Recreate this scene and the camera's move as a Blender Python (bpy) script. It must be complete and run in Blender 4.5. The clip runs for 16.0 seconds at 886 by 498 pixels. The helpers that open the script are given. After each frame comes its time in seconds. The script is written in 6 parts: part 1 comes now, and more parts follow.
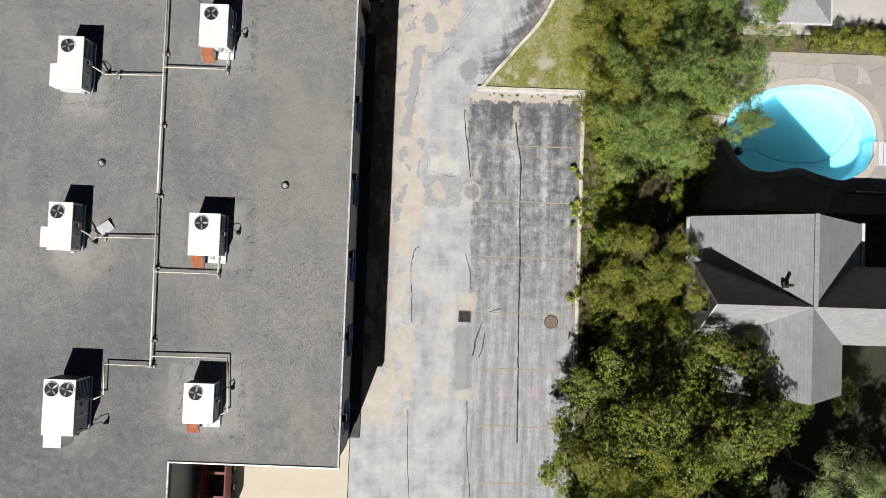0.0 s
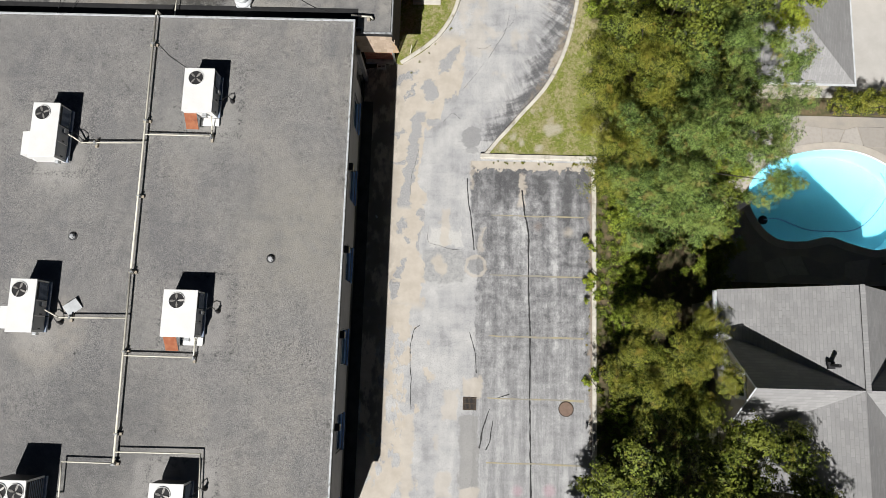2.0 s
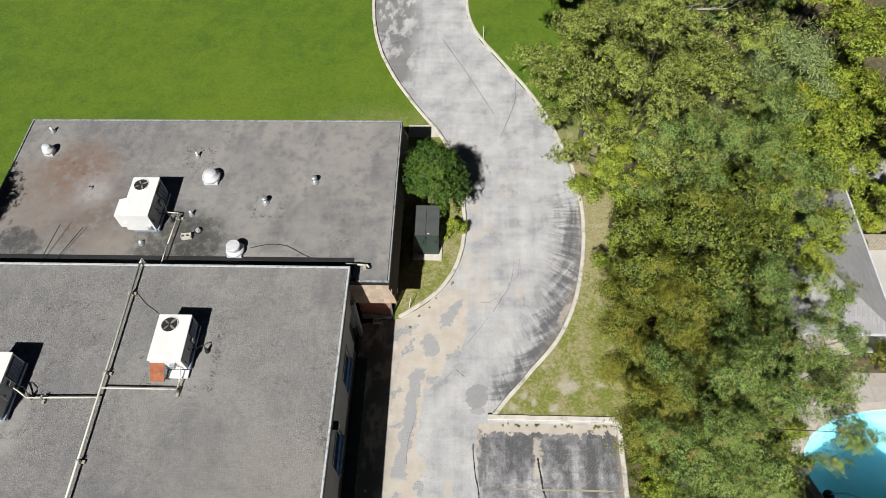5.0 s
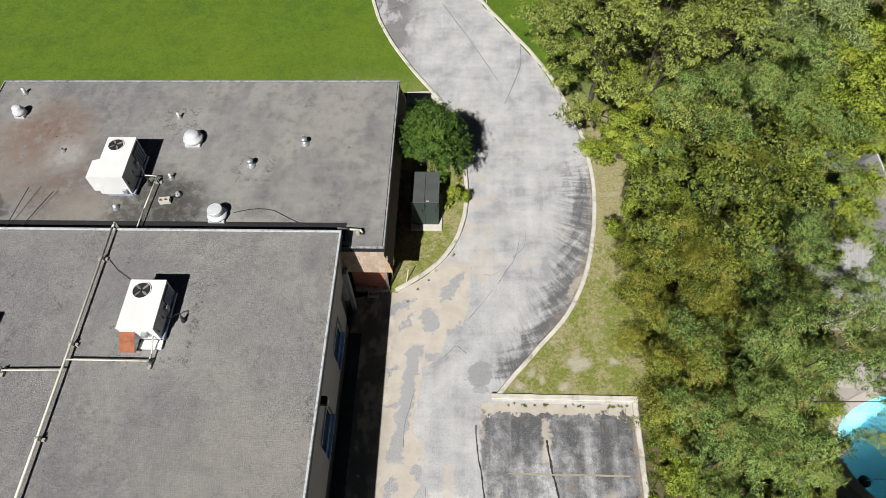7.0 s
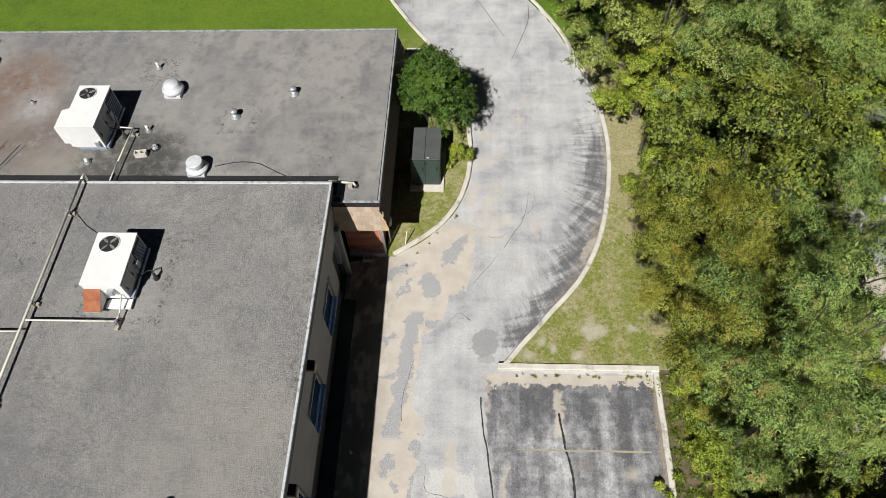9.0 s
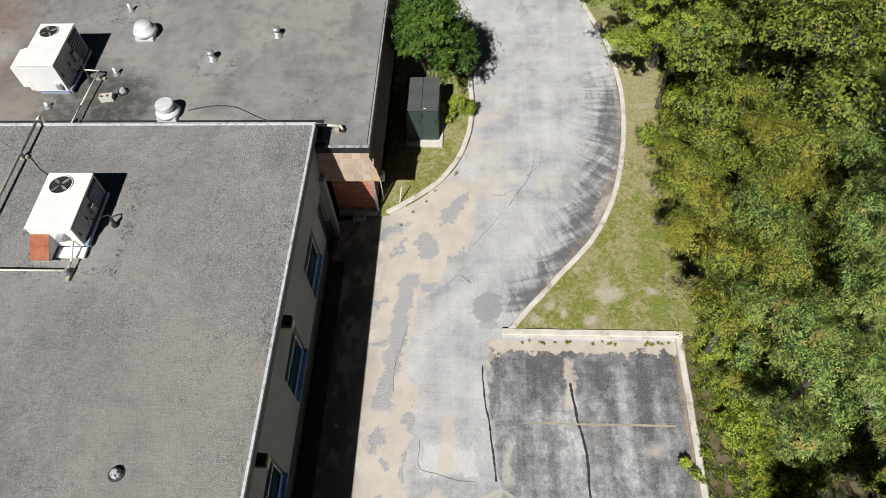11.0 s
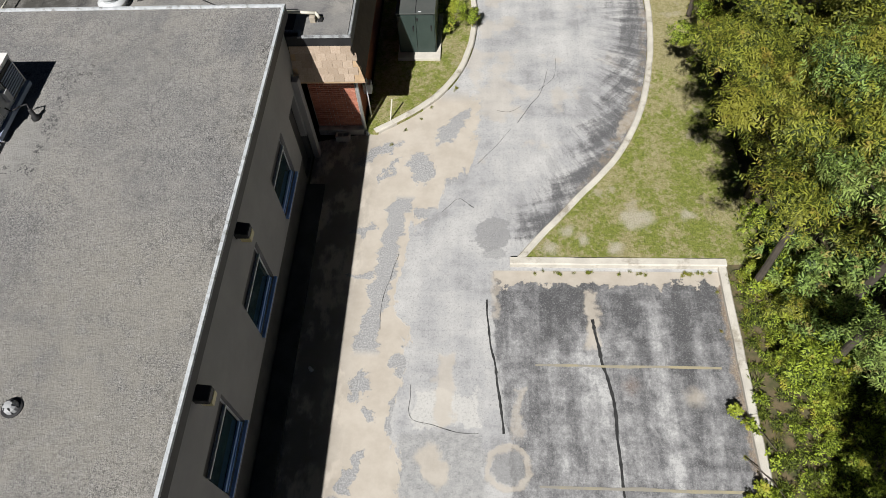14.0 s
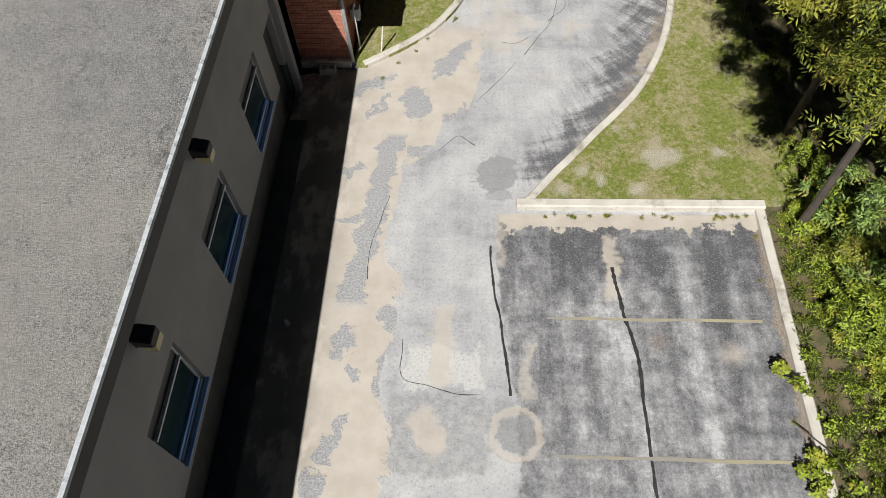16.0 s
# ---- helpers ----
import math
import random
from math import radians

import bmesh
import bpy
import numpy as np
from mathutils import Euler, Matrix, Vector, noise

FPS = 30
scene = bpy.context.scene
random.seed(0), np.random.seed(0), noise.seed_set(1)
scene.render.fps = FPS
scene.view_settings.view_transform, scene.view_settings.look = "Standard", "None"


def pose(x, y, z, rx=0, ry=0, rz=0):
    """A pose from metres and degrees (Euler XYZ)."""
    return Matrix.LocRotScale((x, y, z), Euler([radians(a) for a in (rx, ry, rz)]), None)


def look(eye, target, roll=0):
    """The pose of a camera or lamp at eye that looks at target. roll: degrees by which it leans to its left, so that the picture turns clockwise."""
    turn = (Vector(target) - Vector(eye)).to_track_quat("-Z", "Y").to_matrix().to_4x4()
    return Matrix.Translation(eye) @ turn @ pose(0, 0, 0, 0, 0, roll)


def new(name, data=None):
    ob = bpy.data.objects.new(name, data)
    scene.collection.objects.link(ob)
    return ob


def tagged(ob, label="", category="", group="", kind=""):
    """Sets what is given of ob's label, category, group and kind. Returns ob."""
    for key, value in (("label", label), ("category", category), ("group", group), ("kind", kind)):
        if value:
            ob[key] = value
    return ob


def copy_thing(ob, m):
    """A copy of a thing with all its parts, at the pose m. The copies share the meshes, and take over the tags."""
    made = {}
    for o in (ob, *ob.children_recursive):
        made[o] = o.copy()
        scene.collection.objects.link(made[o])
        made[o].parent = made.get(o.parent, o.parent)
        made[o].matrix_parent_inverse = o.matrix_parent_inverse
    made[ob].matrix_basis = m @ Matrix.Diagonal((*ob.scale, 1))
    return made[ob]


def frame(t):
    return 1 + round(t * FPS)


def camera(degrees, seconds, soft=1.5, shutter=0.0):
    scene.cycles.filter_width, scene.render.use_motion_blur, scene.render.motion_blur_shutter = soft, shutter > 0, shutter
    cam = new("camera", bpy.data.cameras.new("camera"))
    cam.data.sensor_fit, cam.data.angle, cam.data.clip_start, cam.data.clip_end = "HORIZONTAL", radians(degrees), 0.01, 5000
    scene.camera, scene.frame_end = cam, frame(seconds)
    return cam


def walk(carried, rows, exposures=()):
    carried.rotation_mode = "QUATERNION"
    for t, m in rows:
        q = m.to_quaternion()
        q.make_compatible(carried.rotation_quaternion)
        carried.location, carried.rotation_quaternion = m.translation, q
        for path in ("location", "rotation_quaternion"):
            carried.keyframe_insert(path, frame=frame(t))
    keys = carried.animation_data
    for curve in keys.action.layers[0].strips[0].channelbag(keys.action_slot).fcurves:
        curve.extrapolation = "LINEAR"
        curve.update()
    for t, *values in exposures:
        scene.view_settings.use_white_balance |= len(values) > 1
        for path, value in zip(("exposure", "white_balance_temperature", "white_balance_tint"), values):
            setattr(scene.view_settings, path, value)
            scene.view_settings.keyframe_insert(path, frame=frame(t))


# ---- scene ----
cam = camera(65.9, 16.0, soft=0.8)
PATH = [
    (0, (0.18, 2.227, 32.889), (0.174, 2.292, 30.89), -3.1),
    (0.5, (0.296, 2.243, 32.25), (0.283, 2.307, 30.251), -10.1),
    (1, (0.369, 2.205, 31.575), (0.348, 2.273, 29.576), -15.1),
    (1.5, (0.403, 2.125, 30.853), (0.379, 2.219, 28.856), -12.5),
    (2, (0.491, 2.184, 30.2), (0.451, 2.487, 28.224), -5.8),
    (2.5, (0.573, 2.304, 29.687), (0.518, 2.86, 27.766), -3.9),
    (3, (0.614, 2.37, 29.164), (0.549, 3.171, 27.333), -3.1),
    (3.5, (0.51, 2.176, 28.497), (0.447, 3.22, 26.792), -2.1),
    (4, (0.539, 2.055, 27.84), (0.473, 3.134, 26.158), -2.2),
    (6.5, (0.627, 1.952, 24.491), (0.549, 3.048, 22.821), -2.8),
    (7, (0.621, 1.978, 23.877), (0.541, 3.071, 22.205), -2.9),
    (7.5, (0.634, 1.993, 23.223), (0.549, 3.085, 21.549), -3.2),
    (8, (0.678, 1.997, 22.564), (0.588, 3.088, 20.89), -3.4),
    (8.5, (0.66, 1.995, 21.908), (0.569, 3.085, 20.233), -3.5),
    (9, (0.695, 2.0, 21.257), (0.598, 3.089, 19.582), -3.8),
    (11.5, (0.889, 1.941, 17.755), (0.768, 3.045, 16.091), -4.8),
    (12, (0.938, 1.979, 17.135), (0.808, 3.077, 15.469), -5.3),
    (12.5, (0.928, 1.954, 16.49), (0.797, 3.052, 14.823), -5.4),
    (13, (0.881, 1.989, 15.868), (0.751, 3.082, 14.198), -5.3),
    (13.5, (0.873, 2.049, 15.242), (0.746, 3.137, 13.568), -5.1),
    (14, (0.867, 2.088, 14.601), (0.74, 3.174, 12.926), -5.2),
    (14.5, (0.884, 2.167, 14.003), (0.757, 3.246, 12.324), -5.2),
    (15, (0.874, 2.214, 13.402), (0.751, 3.289, 11.72), -5.0),
    (15.5, (0.825, 2.256, 12.777), (0.705, 3.328, 11.093), -4.8),
    (16, (0.73, 2.297, 12.194), (0.613, 3.364, 10.506), -4.7),
]
walk(cam, [(t, look(eye, target, roll)) for t, eye, target, roll in PATH])

# ---- world, sun, exposure ----
SUN_TO = Vector((-0.285, -0.84, 1.0)).normalized()
world = bpy.data.worlds.new("sky")
scene.world = world
world.use_nodes = True
wn = world.node_tree.nodes
sky = wn.new("ShaderNodeTexSky")
sky.sky_type, sky.sun_disc = "NISHITA", False
sky.air_density, sky.dust_density, sky.ozone_density = 0.07, 0.03, 1.0
sky.sun_elevation, sky.sun_rotation = math.asin(SUN_TO.z), math.atan2(SUN_TO.x, SUN_TO.y)
wn["Background"].inputs["Strength"].default_value = 0.05
world.node_tree.links.new(sky.outputs[0], wn["Background"].inputs["Color"])
sun_data = bpy.data.lights.new("sun", "SUN")
sun_data.energy, sun_data.angle, sun_data.color = 5.0, radians(0.5), (1.0, 0.98, 0.955)
sun = new("sun", sun_data)
sun.matrix_world = look((0, 0, 60), Vector((0, 0, 60)) - SUN_TO)
scene.view_settings.exposure = 0.25

# ---- materials ----
class Nodes:
    """A short hand for building node materials."""

    def __init__(self, name, rough=0.8, metal=0.0):
        self.m = bpy.data.materials.new(name)
        self.m.use_nodes = True
        self.t = self.m.node_tree
        self.b = self.t.nodes["Principled BSDF"]
        self.b.inputs["Roughness"].default_value = rough
        self.b.inputs["Metallic"].default_value = metal
        self.co = self.t.nodes.new("ShaderNodeNewGeometry").outputs["Position"]

    def node(self, kind, **kw):
        n = self.t.nodes.new(kind)
        for k, v in kw.items():
            n.inputs[k].default_value = v
        return n

    def link(self, a, b):
        self.t.links.new(a, b)

    def mapped(self, scale=(1, 1, 1), rot=(0, 0, 0), loc=(0, 0, 0)):
        n = self.node("ShaderNodeMapping", Scale=scale, Rotation=rot, Location=loc)
        self.link(self.co, n.inputs["Vector"])
        return n.outputs[0]

    def noise(self, scale, detail=4.0, rough=0.6, vec=None, dist=0.0):
        n = self.node("ShaderNodeTexNoise", Scale=scale, Detail=detail, Roughness=rough, Distortion=dist)
        self.link(vec or self.co, n.inputs["Vector"])
        return n.outputs["Fac"]

    def voronoi(self, scale, vec=None, out="Distance"):
        n = self.node("ShaderNodeTexVoronoi", Scale=scale)
        self.link(vec or self.co, n.inputs["Vector"])
        return n.outputs[out]

    def span(self, x, a, b, lo=0.0, hi=1.0):
        """x from a..b to lo..hi, smooth and clamped."""
        n = self.t.nodes.new("ShaderNodeMapRange")
        n.interpolation_type = "SMOOTHSTEP"
        for k, v in zip(("From Min", "From Max", "To Min", "To Max"), (a, b, lo, hi)):
            n.inputs[k].default_value = v
        self.link(x, n.inputs["Value"])
        return n.outputs[0]

    def math(self, op, a, b=0.0):
        n = self.t.nodes.new("ShaderNodeMath")
        n.operation = op
        for k, v in enumerate((a, b)):
            if isinstance(v, (int, float)):
                n.inputs[k].default_value = v
            else:
                self.link(v, n.inputs[k])
        return n.outputs[0]

    def axes(self):
        n = self.t.nodes.new("ShaderNodeSeparateXYZ")
        self.link(self.co, n.inputs[0])
        return n.outputs

    def mix(self, f, a, b):
        n = self.t.nodes.new("ShaderNodeMix")
        n.data_type = "RGBA"
        for k, v in ((0, f), (6, a), (7, b)):
            if isinstance(v, (int, float)):
                n.inputs[k].default_value = v
            elif isinstance(v, tuple):
                n.inputs[k].default_value = (*v, 1)
            else:
                self.link(v, n.inputs[k])
        return n.outputs[2]

    def ramp(self, x, stops):
        """A smooth run of colours along x."""
        n = self.t.nodes.new("ShaderNodeValToRGB")
        for k, (at, tone) in enumerate(stops):
            e = n.color_ramp.elements[k] if k < 2 else n.color_ramp.elements.new(at)
            e.position, e.color = at, (*tone, 1)
        self.link(x, n.inputs[0])
        return n.outputs[0]

    def warped(self, scale, amount, detail=5.0):
        """The position, pushed about on the plan so that shapes drawn with it get ragged edges."""
        t = self.node("ShaderNodeTexNoise", Scale=scale, Detail=detail, Roughness=0.65)
        self.link(self.co, t.inputs["Vector"])
        a, b, c = (self.t.nodes.new("ShaderNodeVectorMath") for _ in range(3))
        a.operation, b.operation, c.operation = "SUBTRACT", "SCALE", "ADD"
        a.inputs[1].default_value = (0.5, 0.5, 0.5)
        b.inputs["Scale"].default_value = amount
        self.link(t.outputs["Color"], a.inputs[0])
        self.link(a.outputs[0], b.inputs[0])
        self.link(b.outputs[0], c.inputs[0])
        self.link(self.co, c.inputs[1])
        return c.outputs[0]

    def disc(self, x, y, r, soft, vec=None):
        """1 inside a disc on the plan, fading to 0 over soft metres."""
        n = self.t.nodes.new("ShaderNodeVectorMath")
        n.operation = "DISTANCE"
        m = self.t.nodes.new("ShaderNodeVectorMath")
        m.operation = "MULTIPLY"
        m.inputs[1].default_value = (1, 1, 0)
        self.link(vec or self.co, m.inputs[0])
        self.link(m.outputs[0], n.inputs[0])
        n.inputs[1].default_value = (x, y, 0)
        return self.span(n.outputs["Value"], r - soft, r + soft, 1.0, 0.0)

    def rect(self, x0, x1, y0, y1, soft, vec=None):
        """1 inside a rectangle on the plan, fading to 0 over soft metres."""
        n = self.t.nodes.new("ShaderNodeSeparateXYZ")
        self.link(vec or self.co, n.inputs[0])
        a = self.math("MULTIPLY", self.span(n.outputs[0], x0 - soft, x0 + soft), self.span(n.outputs[0], x1 - soft, x1 + soft, 1.0, 0.0))
        b = self.math("MULTIPLY", self.span(n.outputs[1], y0 - soft, y0 + soft), self.span(n.outputs[1], y1 - soft, y1 + soft, 1.0, 0.0))
        return self.math("MULTIPLY", a, b)

    def finish(self, colour, height=None, bump=0.3, dist=0.01, rough=None):
        if isinstance(colour, tuple):
            self.b.inputs["Base Color"].default_value = (*colour, 1)
        else:
            self.link(colour, self.b.inputs["Base Color"])
        if rough is not None:
            self.link(rough, self.b.inputs["Roughness"])
        if height is not None:
            n = self.node("ShaderNodeBump", Strength=bump, Distance=dist)
            self.link(height, n.inputs["Height"])
            self.link(n.outputs[0], self.b.inputs["Normal"])
        return self.m


def plain(name, a, b, scale=3.0, fine=60.0, rough=0.7, metal=0.0, bump=0.15, grime=None, grime_at=(0.55, 0.75)):
    """Two tones broken up at two scales, with grime of its own colour if wanted."""
    n = Nodes(name, rough, metal)
    c = n.mix(n.span(n.noise(scale, 5.0), 0.3, 0.7), a, b)
    f = n.noise(fine, 3.0)
    c = n.mix(n.span(f, 0.35, 0.75, 0.0, 0.25), c, tuple(v * 0.6 for v in a))
    if grime:
        c = n.mix(n.span(n.noise(scale * 0.6, 6.0, 0.7, n.mapped(loc=(3, 7, 1))), *grime_at, 0.0, 0.8), c, grime)
    return n.finish(c, f, bump, 0.004)


def make_roof(name, stains, pads, rings, grain):
    """Gravelled felt: broad blotches, grit of the given strength, then stains, dusty pads and rings of loose black grit over it."""
    n = Nodes(name, 0.95)
    x, y, _ = n.axes()
    big = n.noise(0.55, 6.0, 0.65)
    mid = n.noise(2.3, 5.0, 0.65)
    c = n.mix(n.span(big, 0.32, 0.66), (0.138, 0.138, 0.139), (0.245, 0.238, 0.222))
    c = n.mix(n.span(mid, 0.42, 0.75, 0.0, 0.6), c, (0.25, 0.238, 0.22))
    c = n.mix(n.span(n.noise(0.8, 6.0, 0.7, n.mapped(loc=(9, 2, 0))), 0.52, 0.72, 0.0, 0.65), c, (0.082, 0.083, 0.088))
    tan = n.math("MULTIPLY", n.span(x, -13.0, -9.0), n.span(n.noise(0.42, 6.0, 0.66, n.mapped((1.0, 0.7, 1), loc=(4, 2, 0))), 0.42, 0.58))
    c = n.mix(n.math("MULTIPLY", tan, 0.8), c, (0.295, 0.278, 0.246))
    wet = n.math("MULTIPLY", n.span(n.noise(0.38, 7.0, 0.7, n.mapped((1.5, 0.55, 1), loc=(2, 6, 0))), 0.5, 0.62), 0.65)
    c = n.mix(wet, c, (0.105, 0.107, 0.116))
    bands = n.noise(1.0, 5.0, 0.64, n.mapped((0.35, 2.6, 1), loc=(6, 1, 0)))
    c = n.mix(n.span(bands, 0.5, 0.68, 0.0, 0.28), c, (0.30, 0.288, 0.265))
    lanes = n.noise(1.0, 4.0, 0.6, n.mapped((0.9, 0.08, 1), loc=(3, 0, 0)))
    c = n.mix(n.span(lanes, 0.5, 0.7, 0.0, 0.3), c, (0.26, 0.25, 0.24))
    c = n.mix(n.span(n.noise(3.2, 6.0, 0.68, n.mapped(loc=(8, 3, 1))), 0.5, 0.66, 0.0, 0.45), c, (0.085, 0.083, 0.09))
    c = n.mix(n.span(n.noise(1.9, 6.0, 0.66, n.mapped(loc=(2, 8, 5))), 0.52, 0.68, 0.0, 0.4), c, (0.31, 0.295, 0.27))
    # grit, thinner where dust has settled
    thin = n.math("MULTIPLY", n.span(n.noise(0.6, 5.0, 0.6, n.mapped(loc=(5, 9, 3))), 0.38, 0.6, 0.7, 1.2), grain)
    peb = n.noise(27.0, 4.0, 0.72)
    c = n.mix(n.math("MULTIPLY", n.span(peb, 0.46, 0.64, 0.0, 0.5), thin), c, (0.42, 0.41, 0.395))
    c = n.mix(n.math("MULTIPLY", n.span(n.noise(23.0, 4.0, 0.72, n.mapped(loc=(5, 5, 5))), 0.48, 0.64, 0.0, 0.6), thin), c, (0.04, 0.04, 0.045))
    c = n.mix(n.math("MULTIPLY", n.span(n.noise(62.0, 2.0, 0.7), 0.5, 0.64, 0.0, 0.7), thin), c, (0.42, 0.41, 0.39))
    c = n.mix(n.math("MULTIPLY", n.span(n.noise(55.0, 2.0, 0.7, n.mapped(loc=(7, 1, 3))), 0.5, 0.64, 0.0, 0.7), thin), c, (0.045, 0.045, 0.05))
    ragged = n.warped(1.2, 1.2, 5.0)
    specks = n.noise(11.0, 6.0, 0.8, n.mapped(loc=(1, 9, 4)))
    rough = n.span(n.noise(2.6, 6.0, 0.72), 0.32, 0.58, 0.2, 1.0)
    for px, py, r, soft, tone, f in stains:
        # small dark stains are scattered loose grit, broad ones are washed in
        loose_grit = n.span(n.math("ADD", n.disc(px, py, r, r * 0.9, ragged), n.math("MULTIPLY", specks, 1.6)), 1.84, 1.94) if r < 1.0 and tone[0] < 0.1 else n.disc(px, py, r, soft, ragged)
        c = n.mix(n.math("MULTIPLY", n.math("MULTIPLY", loose_grit, rough), f * 0.85), c, tone)
    loose = n.warped(2.0, 0.5, 5.0)
    for x0, x1, y0, y1, f in pads:
        c = n.mix(n.math("MULTIPLY", n.math("MULTIPLY", n.rect(x0, x1, y0, y1, 0.12, loose), rough), f * 0.6), c, (0.31, 0.30, 0.285))
    for x0, x1, y0, y1 in rings:
        ring = n.math("SUBTRACT", n.rect(x0, x1, y0, y1, 0.1, loose), n.rect(x0 + 0.3, x1 - 0.3, y0 + 0.3, y1 - 0.3, 0.1, loose))
        c = n.mix(n.math("MULTIPLY", n.math("MULTIPLY", ring, n.span(specks, 0.53, 0.58)), 0.85), c, (0.045, 0.045, 0.048))
    dirt = n.math("MULTIPLY", n.math("MULTIPLY", n.span(x, -4.55, -4.0), n.span(y, 15.3, 15.0)), n.span(n.noise(7.0, 6.0, 0.75, n.mapped((1.5, 0.7, 1))), 0.5, 0.58))
    c = n.mix(n.math("MULTIPLY", n.math("MULTIPLY", dirt, n.span(n.noise(0.8, 4.0, 0.6, n.mapped(loc=(0, 5, 0))), 0.42, 0.6)), 0.7), c, (0.05, 0.048, 0.044))
    moss = n.math("MULTIPLY", n.span(n.noise(0.7, 4.0, 0.6, n.mapped(loc=(1, 7, 2))), 0.54, 0.66), n.span(n.noise(7.0, 6.0, 0.8, n.mapped(loc=(2, 2, 2))), 0.56, 0.62))
    c = n.mix(n.math("MULTIPLY", moss, 0.85), c, (0.03, 0.03, 0.028))
    return n.finish(c, peb, 0.8 * grain, 0.02)


ISLANDS = [  # bare grey asphalt showing through the sand: x, y, half width, half length, turn
    (-0.95, 14.2, 0.3, 0.62, 0.15), (-2.25, 14.75, 0.2, 0.75, -0.95), (-1.85, 14.1, 0.1, 0.5, -0.6), (-0.1, 15.75, 0.26, 0.75, -0.55), (0.05, 13.75, 0.32, 0.16, 0.3), (-0.72, 12.62, 0.3, 0.2, 0.0),
    (-2.05, 7.8, 0.24, 0.34, -0.5), (-1.12, 8.4, 0.2, 0.36, 0.0), (-1.7, 7.2, 0.1, 0.2, 0.2), (-2.0, 5.9, 0.16, 0.5, -0.4), (-1.15, 7.2, 0.14, 0.55, 0.05), (-2.35, 12.1, 0.3, 0.12, 0.2), (-2.3, 10.75, 0.42, 0.12, 0.1), (-2.25, 4.9, 0.22, 0.4, 0.0),
]


def make_asphalt():
    n = Nodes("old_asphalt", 0.92)
    x, y, _ = n.axes()
    mul, add, sub, big = (lambda a, b, op=op: n.math(op, a, b) for op in ("MULTIPLY", "ADD", "SUBTRACT", "MAXIMUM"))
    inv = lambda a: sub(1.0, a)

    def oval(px, py, w, l, turn, soft, vec):
        """1 inside an oval on the plan; its long half-axis l is turned from y by turn radians."""
        m = n.node("ShaderNodeMapping", Location=(-px, -py, 0))
        n.link(vec, m.inputs["Vector"])
        r = n.node("ShaderNodeMapping", Rotation=(0, 0, -turn))
        n.link(m.outputs[0], r.inputs["Vector"])
        q = n.node("ShaderNodeMapping", Scale=(1 / w, 1 / l, 0))
        n.link(r.outputs[0], q.inputs["Vector"])
        v = n.t.nodes.new("ShaderNodeVectorMath")
        v.operation = "LENGTH"
        n.link(q.outputs[0], v.inputs[0])
        return n.span(v.outputs["Value"], 1.0 - soft, 1.0 + soft, 1.0, 0.0)

    ragged, neat, edgy = n.warped(2.4, 1.1, 7.0), n.warped(1.7, 0.85, 7.0), n.warped(3.5, 0.4, 6.0)
    grit = n.noise(27.0, 6.0, 0.85)
    pepper = n.noise(17.0, 7.0, 0.85, n.mapped(loc=(3, 3, 3)))
    # the drive: pale worn asphalt with faint cross bands from the roller
    across = n.noise(1.0, 4.0, 0.6, n.mapped((0.3, 3.6, 1), loc=(1, 8, 0)))
    along = n.noise(1.0, 5.0, 0.62, n.mapped((2.6, 0.16, 1)))
    blot = n.noise(0.8, 7.0, 0.66, n.mapped(loc=(4, 4, 0)))
    tone = add(mul(blot, 0.66), add(mul(across, 0.12), mul(along, 0.22)))
    c = n.ramp(tone, ((0.40, (0.30, 0.30, 0.305)), (0.47, (0.395, 0.395, 0.40)), (0.53, (0.45, 0.447, 0.442)), (0.62, (0.53, 0.525, 0.515))))
    # the bend: tyre-scrubbed streaks across the way, black at the outer kerb
    dx, dy = sub(x, 0.35), sub(y, 21.0)
    far_out = n.math("SQRT", add(mul(dx, dx), mul(dy, dy)))
    turn = n.math("ARCTAN2", dy, dx)
    polar = n.t.nodes.new("ShaderNodeCombineXYZ")
    n.link(mul(far_out, 0.8), polar.inputs[0])
    n.link(mul(turn, 26.0), polar.inputs[1])
    scrub = n.noise(1.0, 5.0, 0.66, polar.outputs[0])
    lane = n.t.nodes.new("ShaderNodeCombineXYZ")
    n.link(mul(far_out, 2.6), lane.inputs[0])
    n.link(mul(turn, 2.2), lane.inputs[1])
    rut = n.noise(1.0, 6.0, 0.66, lane.outputs[0])
    reach = sub(sub(5.9, mul(mul(dy, dy), 0.043)), x)
    arc = mul(n.span(y, 25.0, 20.0), n.span(y, 11.3, 12.2))
    rim = mul(n.span(reach, 1.9, 0.2), arc)
    mid = mul(mul(n.span(reach, 2.2, 1.0), n.span(reach, -0.2, 0.5)), arc)
    c = n.mix(mul(n.span(add(scrub, mul(mid, 0.1)), 0.52, 0.68), mul(mid, 0.6)), c, (0.27, 0.27, 0.275))
    black = add(mul(rim, 0.25), add(mul(rut, 0.55), add(mul(scrub, 0.42), mul(sub(pepper, 0.5), 0.35))))
    c = n.mix(mul(n.span(black, 0.57, 0.77), mul(n.span(rim, 0.0, 0.3), 0.9)), c, (0.075, 0.075, 0.08))
    # the lot: dark weathered top, worn pale in streaks
    wander = n.t.nodes.new("ShaderNodeSeparateXYZ")
    n.link(n.warped(2.0, 0.6, 6.0), wander.inputs[0])
    west = add(1.05, mul(n.span(y, 9.5, 6.0), 0.35))
    lot = mul(n.span(sub(wander.outputs[0], west), -0.03, 0.06), n.span(y, 10.9, 10.95, 1.0, 0.0))
    south = n.span(y, 5.5, -3.0)
